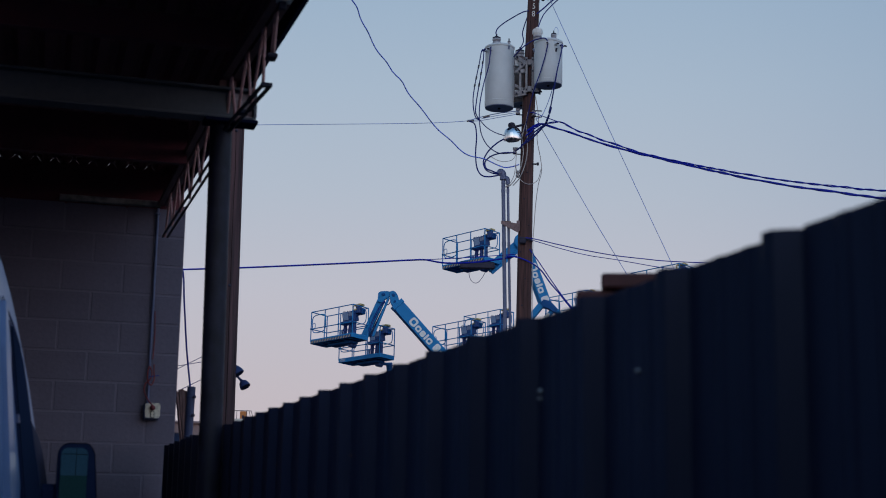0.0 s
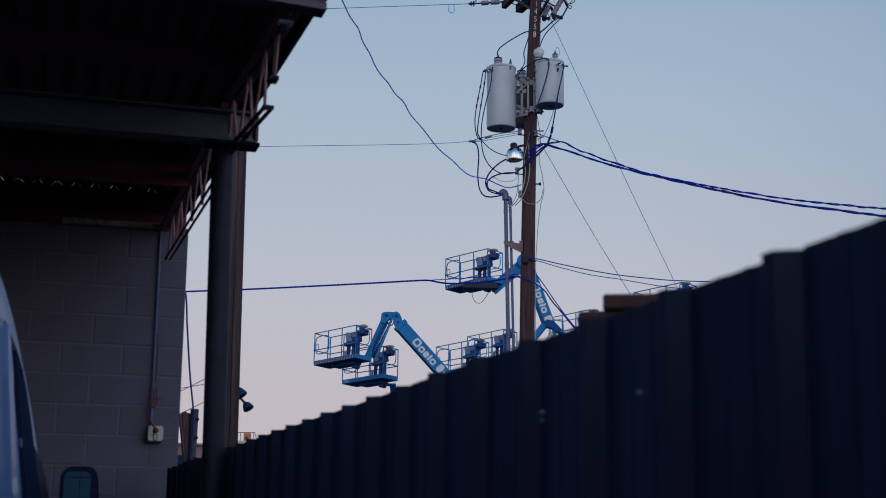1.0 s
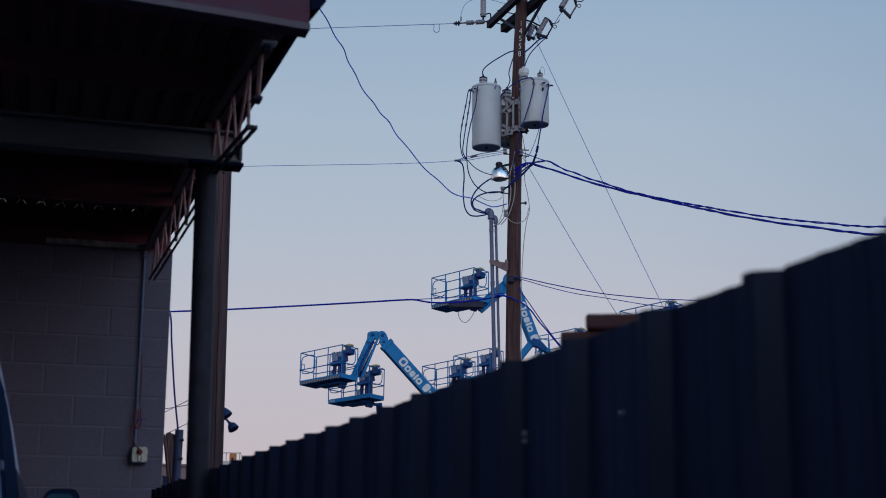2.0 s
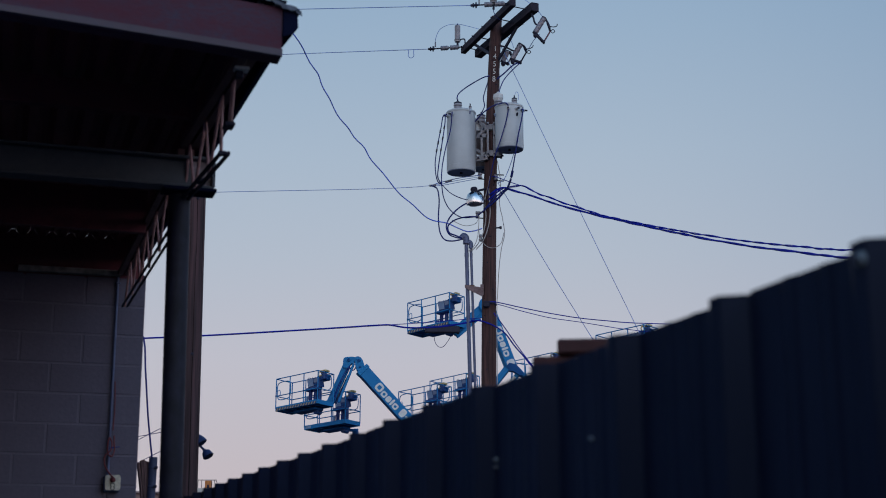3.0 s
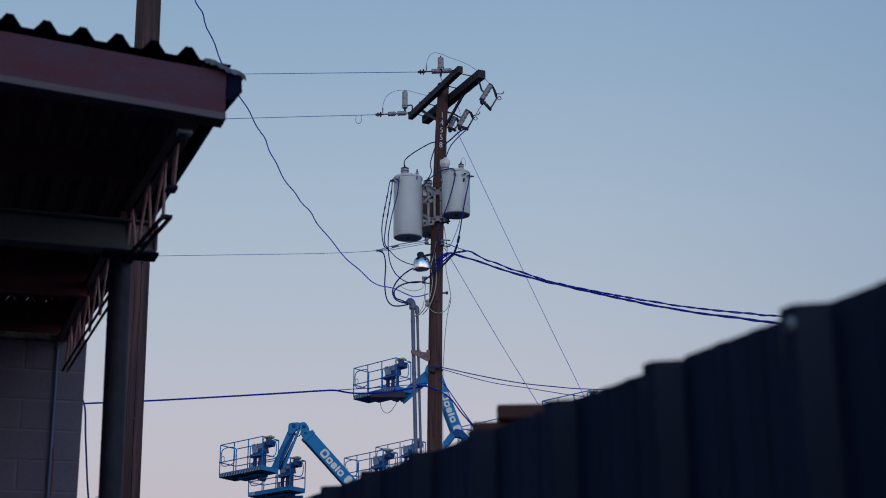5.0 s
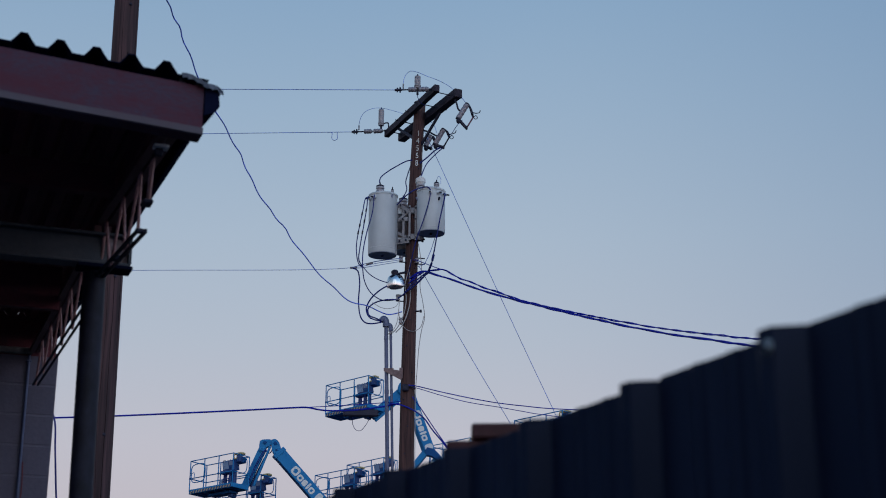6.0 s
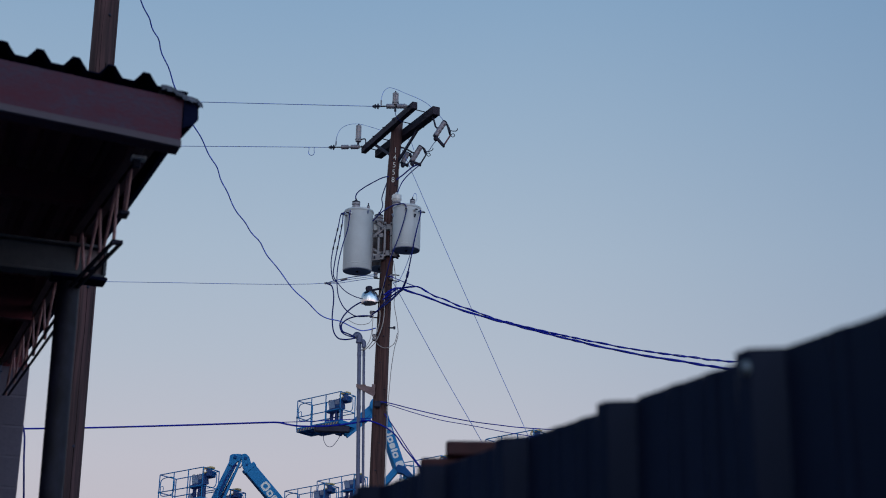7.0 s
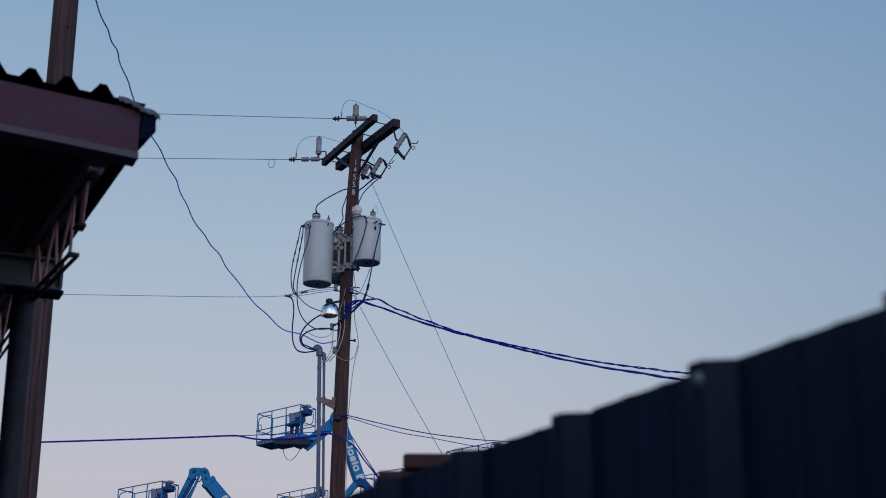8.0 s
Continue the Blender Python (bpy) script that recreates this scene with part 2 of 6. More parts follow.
def sweep(bm, pts, r, sides=8, r_end=None, cap=True):
    """A round bar through the points, tapering from r to r_end."""
    pts = [Vector(p) for p in pts]
    r_end = r if r_end is None else r_end
    rings, ref = [], None
    for i, p in enumerate(pts):
        t = (pts[min(i + 1, len(pts) - 1)] - pts[max(i - 1, 0)]).normalized()
        if ref is None:
            ref = t.orthogonal().normalized()
        ref = (ref - t * ref.dot(t)).normalized()
        side = t.cross(ref)
        rr = r + (r_end - r) * i / max(1, len(pts) - 1)
        rings.append([bm.verts.new(p + rr * (math.cos(a) * ref + math.sin(a) * side)) for a in (2 * math.pi * k / sides for k in range(sides))])
    for a, b in zip(rings, rings[1:]):
        for k in range(sides):
            bm.faces.new((a[k], a[(k + 1) % sides], b[(k + 1) % sides], b[k]))
    if cap:
        bm.faces.new(rings[0][::-1])
        bm.faces.new(rings[-1])
    return bm


def smooth_line(pts, n=8):
    """A centripetal Catmull-Rom line through the points."""
    p = [Vector(q) for q in pts]
    p = [2 * p[0] - p[1]] + p + [2 * p[-1] - p[-2]]
    out = []
    for i in range(1, len(p) - 2):
        q = p[i - 1:i + 3]
        t = [0.0]
        for a, b in zip(q, q[1:]):
            t.append(t[-1] + max(1e-6, (b - a).length) ** 0.5)
        for k in range(n):
            u = t[1] + (t[2] - t[1]) * k / n
            a1 = q[0].lerp(q[1], (u - t[0]) / (t[1] - t[0]))
            a2 = q[1].lerp(q[2], (u - t[1]) / (t[2] - t[1]))
            a3 = q[2].lerp(q[3], (u - t[2]) / (t[3] - t[2]))
            b1 = a1.lerp(a2, (u - t[0]) / (t[2] - t[0]))
            b2 = a2.lerp(a3, (u - t[1]) / (t[3] - t[1]))
            out.append(b1.lerp(b2, (u - t[1]) / (t[2] - t[1])))
    return out + [p[-2]]


def lathe(bm, profile, m=None, sides=24):
    """A turned body from (radius, height) pairs round z."""
    m = m or Matrix()
    rings = []
    for r, z in profile:
        rings.append([bm.verts.new(m @ Vector((r * math.cos(a), r * math.sin(a), z))) for a in (2 * math.pi * k / sides for k in range(sides))])
    for a, b in zip(rings, rings[1:]):
        for k in range(sides):
            bm.faces.new((a[k], a[(k + 1) % sides], b[(k + 1) % sides], b[k]))
    bm.faces.new(rings[0][::-1])
    bm.faces.new(rings[-1])
    return bm


def between(p, q):
    """A pose at p whose z points to q."""
    d = Vector(q) - Vector(p)
    return Matrix.Translation(p) @ d.to_track_quat("Z", "Y").to_matrix().to_4x4()


def beam_bar(bm, p, q, w, h, bevel=0.0, w2=None, h2=None):
    """A straight rectangular bar from p to q, w across and h deep, upright."""
    p, q = Vector(p), Vector(q)
    d = (q - p).normalized()
    side = d.cross(Vector((0, 0, 1)))
    side = side.normalized() if side.length > 1e-4 else Vector((1, 0, 0))
    up = side.cross(d)
    w2, h2 = w2 or w, h2 or h
    a = [bm.verts.new(p + side * sx * w / 2 + up * sz * h / 2) for sx, sz in ((-1, -1), (1, -1), (1, 1), (-1, 1))]
    b = [bm.verts.new(q + side * sx * w2 / 2 + up * sz * h2 / 2) for sx, sz in ((-1, -1), (1, -1), (1, 1), (-1, 1))]
    faces = [bm.faces.new(a[::-1]), bm.faces.new(b)]
    for k in range(4):
        faces.append(bm.faces.new((a[k], a[(k + 1) % 4], b[(k + 1) % 4], b[k])))
    if bevel:
        bmesh.ops.bevel(bm, geom=list({e for f in faces for e in f.edges}), offset=bevel, segments=1, affect="EDGES", profile=0.5)
    return bm


# ---- ground ----
bm = bm_new()
rings = [[bm.verts.new((r * math.cos(a), r * math.sin(a) + 10, 0)) for a in (2 * math.pi * k / 48 for k in range(48))] for r in (6, 40, 300, 2500)]
bm.faces.new(rings[0])
for a, b in zip(rings, rings[1:]):
    for k in range(48):
        bm.faces.new((a[k], b[k], b[(k + 1) % 48], a[(k + 1) % 48]))
tagged(part("ground", bm, ASPHALT), "dark worn asphalt yard and open ground", "ground", kind="structure")

# ---- block wall and building ----
WALL_Y, WALL_X, COURSE = 9.6, 0.98, 0.2032
bm = bm_new()
box(bm, (-5.0, WALL_Y + 0.0030, 0), (WALL_X - 0.004, WALL_Y + 0.2, 3.5))
wall_north = tagged(part("wall_north", bm, MORTAR), "grey-beige painted concrete block wall under the canopy", "wall", kind="structure")
bm = bm_new()
box(bm, (WALL_X - 0.2, WALL_Y + 0.2, 0), (WALL_X - 0.004, WALL_Y + 7, 3.5))
tagged(part("wall_east", bm, BLOCK), "grey-beige painted block side wall of the building", "wall", kind="structure")
# unseen wall, added to darken the left of the bay
bm = bm_new()
box(bm, (-2.35, 1.6, 0), (-2.15, WALL_Y + 7, 3.52))
tagged(part("shade_wall_bay", bm, DARKWALL), "plain dark wall, unseen, added to keep western light out of the covered bay", "wall", kind="structure")
# added out of view: hides low western sky from fence pans and canopy
bm = bm_new()
box(bm, (-9.2, -8.0, 0), (-9.0, 9.0, 6.0))
tagged(part("shade_wall_yard", bm, DARKWALL), "plain dark wall, unseen, added to block the western sky", "wall", kind="structure")
bm = bm_new()
box(bm, (-5.0, WALL_Y + 0.2, 3.5), (WALL_X - 0.004, WALL_Y + 7, 3.6))
tagged(part("roof_deck", bm, ROOFING), "flat dark roof of the block building", "roof", kind="structure")


# the mirror shows only its lower part; the height above is added for shade
bm = bm_new()
box(bm, (-9.2, -8.2, 0), (0.72, -8.012, 5.4))
wall_south = tagged(part("wall_south", bm, DARKWALL), "teal-grey panelled wall of the next building behind the yard", "wall", kind="structure")
for k in range(10):
    for z0, z1 in ((0, 0.557), (0.564, 1.289), (1.296, 2.039), (2.046, 2.789), (2.796, 4.105), (4.112, 5.4)):
        x0 = -9.33 + 1.003 * k
        bm = bm_new()
        box(bm, (max(x0 + 0.003, -9.2), -8.012, z0), (min(x0 + 0.999, 0.70), -7.996, z1), bevel=0.004)
        part("panel", bm, SIDING, wall_south)


# light blocker beyond the fence, added just outside the view
bm = bm_new()
box(bm, (4.0, -8.0, 0), (4.2, 0.0, 4.1))
tagged(part("shade_wall_east", bm, DARKWALL), "plain dark wall, unseen, added to block light from the southeast", "wall", kind="structure")
bm = bm_new()
box(bm, (-9.0, -7.8, 0), (0.72, -7.7, 1.765))
tagged(part("wall_low", bm, HEDGE), "low dark green board wall before the next building", "wall", kind="structure")


def block_mesh(x0, x1):
    bm = bm_new()
    box(bm, (x0, WALL_Y, 0.005), (x1, WALL_Y + 0.03, COURSE - 0.005), bevel=0.004)
    me = bpy.data.meshes.new("block")
    bm.to_mesh(me)
    bm.free()
    me.materials.append(BLOCK)
    return me


full_block, half_block = block_mesh(-0.198, 0.198), block_mesh(-0.097, 0.097)
for row in range(17):
    z = 0.022 + row * COURSE
    edge = WALL_X
    first = row % 2 == 1
    while edge > -4.6:
        w = 0.2032 if first else 0.4064
        ob = new("block", half_block if first else full_block)
        ob.location = (edge - w / 2, random.uniform(-0.0008, 0.0008), z)
        ob.parent = wall_north
        edge -= w
        first = False

# pale ledger along the top of the wall
bm = bm_new()
box(bm, (0.12, WALL_Y - 0.05, 3.475), (0.80, WALL_Y - 0.002, 3.515), bevel=0.004)
tagged(part("ledger", bm, LEDGERWOOD), "pale timber ledger along the top of the block wall", "trim", kind="structure")


# ---- canopy ----
def roof_z(x, y):
    """The underside of the corrugated sheet."""
    front = 3.549 - 0.052 * (x - 0.95)
    back = 3.726 - 0.008 * (x - 0.95)
    f = (y - 4.74) / (WALL_Y - 4.74)
    return front + (back - front) * f


canopy = thing("canopy", "open steel canopy with corrugated roof and dark red fascia", "canopy", pose(0, 0, 0))
# corrugated sheet
PITCH, DEPTH = 0.127, 0.042
shape = ((0.0, 0.0), (0.16, 0.0), (0.30, 0.55), (0.40, 1.0), (0.60, 1.0), (0.70, 0.55), (0.84, 0.0))
xs = [(-4.852 + (k + u) * PITCH, v) for k in range(45) for u, v in shape]
xs = [(x, v) for x, v in xs if x < 0.94] + [(0.958, 0.0)]
SHEET_END = WALL_Y + 0.03


def skew(y):
    """The sheets lie a little out of square."""
    return 0.036 * (y - 4.74) / (WALL_Y - 4.74)


for name, lift_z, mat, text in (("corrugated_sheet", 0.006, ROOFING, "dark corrugated steel sheet"), ("sheet_underside", 0.0, UNDERSIDE, "dark red underside of the corrugated sheet")):
    bm = bm_new()
    lines = []
    for y in ((4.74 if lift_z else 4.90), 7.2, SHEET_END):
        row = [(min(x + skew(y), 0.958), v) for x, v in xs]
        low = [bm.verts.new((x, y, roof_z(x, y) + v * DEPTH + lift_z)) for x, v in row]
        high = [bm.verts.new((x, y, roof_z(x, y) + v * DEPTH + lift_z + 0.004)) for x, v in row]
        lines.append((low, high))
    for (l0, h0), (l1, h1) in zip(lines, lines[1:]):
        for k in range(len(xs) - 1):
            bm.faces.new((l0[k], l0[k + 1], l1[k + 1], l1[k]))
            bm.faces.new((h0[k], h1[k], h1[k + 1], h0[k + 1]))
    for low, high in (lines[0], lines[-1]):
        for k in range(len(xs) - 1):
            bm.faces.new((low[k], high[k], high[k + 1], low[k + 1]))
    part(name, bm, mat, canopy, text)
# dark red closure board between the wall and the sheet, leaving thin arcs under the crests
bm = bm_new()
cols = []
for x, v in [(min(a + skew(WALL_Y), 0.958), b) for a, b in xs]:
    top = roof_z(x, WALL_Y) + (max(0.004, v * DEPTH - 0.0064 + 0.0024 * max(0.0, x + 0.2) - 0.0035 * noise.noise(Vector((x * 3.1, 7.0, 0)))) if x < 0.80 else v * DEPTH + 0.002)
    cols.append([bm.verts.new((x, y, z)) for y, z in ((WALL_Y + 0.002, 3.46), (WALL_Y + 0.002, top), (WALL_Y + 0.006, top), (WALL_Y + 0.006, 3.46))])
for a, b in zip(cols, cols[1:]):
    for k in range(4):
        bm.faces.new((a[k], a[(k + 1) % 4], b[(k + 1) % 4], b[k]))
bm.faces.new(cols[0])
bm.faces.new(cols[-1][::-1])
part("closure_board", bm, UNDERSIDE, canopy, "dark red board closing the roof against the wall")
# fascia channel with a lower flange and lip
for name, y0, y1, za, zb in (("fascia", 4.755, 4.775, 0.0, -0.195), ("fascia_flange", 4.775, 4.83, -0.183, -0.195), ("fascia_lip", 4.738, 4.755, -0.170, -0.195)):
    bm = bm_new()
    cut = []
    for x in [-4.9 + 5.845 * k / 24 for k in range(25)]:
        w = 0.003 * noise.noise(Vector((x * 2.3, za * 40, 0)))
        cut.append([bm.verts.new((x, y + w, roof_z(x, 4.74) - 0.014 + z + w)) for y, z in ((y0, za), (y1, za), (y1, zb), (y0, zb))])
    for a, b in zip(cut, cut[1:]):
        for k in range(4):
            bm.faces.new((a[k], a[(k + 1) % 4], b[(k + 1) % 4], b[k]))
    bm.faces.new(cut[0])
    bm.faces.new(cut[-1][::-1])
    part(name, bm, FASCIALIP if name == "fascia_lip" else FASCIA, canopy, "faded dark red steel fascia channel" if name == "fascia" else "")
# rake trim along the fence side
bm = bm_new()
ys = [4.745, 5.2, 6.3, WALL_Y + 0.2]
prof = ((0.948, 0.012), (1.000, -0.03), (1.004, -0.075), (0.985, -0.10), (0.948, -0.115))
cuts = [[bm.verts.new((x - (0.014 if y > 5 and x > 0.96 else 0.0), y, roof_z(0.95, y) + z + (0.0 if y > 5 else -0.015))) for x, z in prof] for y in ys]
for a, b in zip(cuts, cuts[1:]):
    for k in range(len(prof)):
        bm.faces.new((a[k], a[(k + 1) % len(prof)], b[(k + 1) % len(prof)], b[k]))
bm.faces.new(cuts[0])
bm.faces.new(cuts[-1][::-1])
part("rake_trim", bm, ROOFING, canopy, "dark steel rake edge")
# crumpled flashing over the corner
bm = bm_new()
grid = []
for i in range(9):
    rowv = []
    for j in range(6):
        u, v = i / 8, j / 5
        x = 0.855 + 0.155 * u
        n = noise.noise(Vector((u * 4.1, v * 3.3, 2.0))) * 0.012
        rowv.append(bm.verts.new((x, 4.725 + 0.30 * v + n, roof_z(0.95, 4.74) + 0.016 - 0.05 * u ** 1.7 + n + (0.004 * math.sin(u * 9) if j == 0 else 0))))
    grid.append(rowv)
for i in range(8):
    for j in range(5):
        bm.faces.new((grid[i][j], grid[i + 1][j], grid[i + 1][j + 1], grid[i][j + 1]))
for i in range(8):
    a, b = grid[i][0], grid[i + 1][0]
    c, d = bm.verts.new(b.co + Vector((0.004, 0.004, -0.014 - 0.004 * (i % 3)))), bm.verts.new(a.co + Vector((0.004, 0.004, -0.014 - 0.004 * ((i + 1) % 3))))
    bm.faces.new((a, b, c, d))
part("flashing", bm, FLASHING, canopy, "torn pale metal flashing on the roof corner", smooth=True)
# dark red purlins across the bay, hung under the sheet
for y, low, high in ((5.92, 3.462, 3.590), (7.93, 3.405, 3.655)):
    bm = bm_new()
    cuts = []
    for x in [-4.9 + 0.569 * k for k in range(10)] + [0.795]:
        sag = low + 0.003 * noise.noise(Vector((x * 1.7, y, 0)))
        cuts.append([bm.verts.new((x, a, b)) for a, b in ((y, sag), (y, high), (y + 0.004, high), (y + 0.004, sag + 0.004), (y + 0.055, sag + 0.004), (y + 0.055, sag))])
    for a, b in zip(cuts, cuts[1:]):
        for k in range(6):
            bm.faces.new((a[k], a[(k + 1) % 6], b[(k + 1) % 6], b[k]))
    bm.faces.new(cuts[0][::-1])
    bm.faces.new(cuts[-1])
    part("purlin", bm, UNDERSIDE, canopy, "dark red steel purlin")
# main beam
BEAM_Y = 6.30
bm = bm_new()
box(bm, (-4.9, BEAM_Y - 0.004, 3.245), (0.93, BEAM_Y + 0.004, 3.375))
box(bm, (-4.9, BEAM_Y - 0.05, 3.372), (0.93, BEAM_Y + 0.05, 3.385), bevel=0.003)
box(bm, (-4.9, BEAM_Y - 0.05, 3.233), (0.93, BEAM_Y + 0.05, 3.246), bevel=0.003)
box(bm, (0.926, BEAM_Y - 0.052, 3.245), (0.938, BEAM_Y + 0.052, 3.385))
part("beam", bm, GREYBEAM, canopy, "grey painted steel beam")
# pale sheet on the web: side light on the beam end, put in as colour
bm = bm_new()
box(bm, (0.838, BEAM_Y - 0.009, 3.249), (0.924, BEAM_Y - 0.0045, 3.369), bevel=0.001)
part("lit_beam_end", bm, BEAMLIGHT, canopy, "thin pinkish-grey sheet painting the light on the beam end")
bm = bm_new()
box(bm, (0.70, BEAM_Y - 0.060, 3.215), (0.946, BEAM_Y + 0.060, 3.2335), bevel=0.004)
part("bearing_plate", bm, ROOFING, canopy, "dark bearing plate under the beam end")
# pipe column
bm = bm_new()
sweep(bm, [(0.830, 6.345, 0), (0.8305 - 0.0135 * 3.215, 6.345, 3.215)], 0.0515, 28)
column = part("column", bm, COLUMN, canopy, "dark grey pipe column", smooth=True)
bm = bm_new()
box(bm, (0.68, 6.22, 0), (0.92, 6.47, 0.015), bevel=0.003)
part("base_plate", bm, COLUMN, canopy)


def joist(top_a, top_b, bot_a, bot_b, panels, name="joist"):
    """An open-web steel joist: paired chords with round bars between them."""
    ta, tb, ba, bb = map(Vector, (top_a, top_b, bot_a, bot_b))
    bm = bm_new()
    for s in (-0.022, 0.022):
        o = Vector((s, 0, 0))
        beam_bar(bm, ta + o, tb + o, 0.034, 0.03)
    part("top_chord", bm, PRIMER, canopy)
    bm = bm_new()
    for s in (-0.016, 0.016):
        o = Vector((s, 0, 0))
        beam_bar(bm, ba + o, bb + o, 0.009, 0.014)
    part("bottom_chord", bm, HARDWARE, canopy)
    for k in range(panels):
        lo0 = ba.lerp(bb, k / panels)
        lo1 = ba.lerp(bb, (k + 1) / panels)
        hi = ta.lerp(tb, (lo0.lerp(lo1, 0.5).y - ta.y) / (tb.y - ta.y))
        for p, q in ((lo0, hi), (hi, lo1)):
            bm = bm_new()
            sweep(bm, [p, q], 0.0072, 8)
            part("web_bar", bm, JOIST, canopy, smooth=True)


joist((0.82, 6.42, 3.452), (0.82, WALL_Y - 0.03, 3.50), (0.82, 6.42, 3.158), (0.82, WALL_Y - 0.24, 3.230), 6)
def rafter_x(y):
    """The short front joist runs a little out of square."""
    return 0.885 - 0.0574 * (y - 5.0)


bm = bm_new()
for s in (-0.024, 0.024):
    beam_bar(bm, (rafter_x(5.12) + s, 5.12, 3.475), (rafter_x(6.25) + s, 6.25, 3.445), 0.034, 0.034)
part("top_chord", bm, PRIMER, canopy)
bm = bm_new()
for s in (-0.016, 0.016):
    beam_bar(bm, (rafter_x(5.46) + s, 5.46, 3.171), (rafter_x(6.34) + s, 6.34, 3.192), 0.010, 0.016)
box(bm, (rafter_x(5.46) - 0.026, 5.46, 3.162), (rafter_x(5.46) + 0.010, 5.485, 3.180), bevel=0.003)
box(bm, (rafter_x(5.95) - 0.022, 5.93, 3.170), (rafter_x(5.95) + 0.022, 5.97, 3.192), bevel=0.003)
part("bottom_chord", bm, HARDWARE, canopy)
for y0, z0, y1, z1 in ((5.36, 3.44, 5.40, 3.27), (5.33, 3.44, 5.37, 3.27), (5.555, 3.455, 5.54, 3.18), (5.565, 3.455, 5.76, 3.18), (5.885, 3.445, 5.785, 3.18), (5.895, 3.445, 6.07, 3.185), (6.245, 3.435, 6.10, 3.185), (6.255, 3.435, 6.325, 3.19)):
    bm = bm_new()
    sweep(bm, [(rafter_x(y0), y0, z0), (rafter_x(y1), y1, z1)], 0.0072, 8)
    part("web_bar", bm, JOIST, canopy, smooth=True)
bm = bm_new()
box(bm, (0.836, 5.34, 3.252), (0.878, 5.41, 3.270), bevel=0.004)
part("clip", bm, HARDWARE, canopy)
bm = bm_new()
box(bm, (0.834, 5.125, 3.416), (0.891, 5.17, 3.430), bevel=0.002)
part("clip", bm, CAPWHITE, canopy, "pale joist end seat")
bm = bm_new()
box(bm, (0.840, 5.14, 3.386), (0.872, 5.16, 3.417), bevel=0.003)
part("clip", bm, HARDWARE, canopy)
bm = bm_new()
box(bm, (0.833, 4.86, 3.433), (0.871, 5.15, 3.483), bevel=0.003)
part("chord_end", bm, PRIMER, canopy)

# ---- outlet and conduit on the wall ----
box_out = thing("outlet_box", "off-white outdoor outlet box with a dark plug on the block wall", "outlet", pose(0.815, WALL_Y, 2.07))
bm = bm_new()
box(bm, (-0.060, -0.055, -0.060), (0.048, 0.0, 0.050), bevel=0.008)
part("box_body", bm, PIPEZINC, box_out, "blue-grey box")
bm = bm_new()
ring = []
for k in range(32):
    a = 2 * math.pi * (k + 0.5) / 32
    c, d = math.cos(a), math.sin(a)
    r = 0.050 / max(abs(c), abs(d)) * (1 - 0.02 * (abs(math.sin(2 * a)) ** 6)) + 0.0035 * noise.noise(Vector((c * 4, d * 4, 1.0)))
    ring.append((0.002 + r * c, 0.003 + r * d))
back, front = ([bm.verts.new((x, y, z)) for x, z in ring] for y in (-0.0555, -0.062))
for k in range(32):
    bm.faces.new((back[k], back[(k + 1) % 32], front[(k + 1) % 32], front[k]))
bm.faces.new(front)
bm.faces.new(back[::-1])
cover = part("cover", bm, OUTLET, box_out, "chipped cream cover plate")
bm = bm_new()
lathe(bm, ((0.0, 0), (0.016, 0.001), (0.019, 0.02), (0.012, 0.035), (0.004, 0.04)), Matrix.Translation((-0.001, -0.0625, 0.020)) @ pose(0, 0, 0, 90), 14)
part("plug", bm, REDWIRE, box_out, "dark red plug", smooth=True)
for dz in (-0.014, -0.034):
    socket = part("socket", lathe(bm_new(), ((0.0145, 0.0), (0.0145, 0.003)), Matrix.Translation((0.0, -0.0622, dz)) @ pose(0, 0, 0, 90), 16), HARDWARE, box_out, "dark socket rim")
    part("socket_face", lathe(bm_new(), ((0.0105, 0.0), (0.0105, 0.0045)), Matrix.Translation((0.0, -0.0622, dz)) @ pose(0, 0, 0, 90), 14), OUTLET, socket)
bm = bm_new()
sweep(bm, [(0.784, WALL_Y - 0.018, 2.12), (0.784, WALL_Y - 0.018, 3.47)], 0.0100, 12)
conduit = tagged(part("wall_conduit", bm, CONDUIT, smooth=True), "thin grey metal conduit running up the block wall", "conduit")
for z in (3.43,):
    bm = bm_new()
    box(bm, (0.766, WALL_Y - 0.030, z - 0.006), (0.802, WALL_Y - 0.001, z + 0.006), bevel=0.003)
    part("strap", bm, CONDUIT, conduit)
bm = bm_new()
sweep(bm, smooth_line([(0.814, WALL_Y - 0.08, 2.105), (0.786, WALL_Y - 0.05, 2.14), (0.756, WALL_Y - 0.04, 2.20), (0.760, WALL_Y - 0.04, 2.25), (0.792, WALL_Y - 0.045, 2.285), (0.800, WALL_Y - 0.04, 2.33), (0.782, WALL_Y - 0.045, 2.37), (0.772, WALL_Y - 0.045, 2.33), (0.778, WALL_Y - 0.04, 2.265), (0.800, WALL_Y - 0.045, 2.245), (0.818, WALL_Y - 0.04, 2.29), (0.813, WALL_Y - 0.045, 2.335), (0.812, WALL_Y - 0.035, 2.385)], 6), 0.0048, 6)
tagged(part("extension_cord", bm, REDWIRE, smooth=True), "red cord looped and tied round the conduit", "cord")
bm = bm_new()
sweep(bm, smooth_line([(0.802, WALL_Y - 0.033, 2.42), (0.806, WALL_Y - 0.03, 2.6), (0.799, WALL_Y - 0.033, 2.75)], 5), 0.004, 6)
tagged(part("extension_cord", bm, REDWIRE, smooth=True), "red cord running up beside the conduit", "cord")
bm = bm_new()
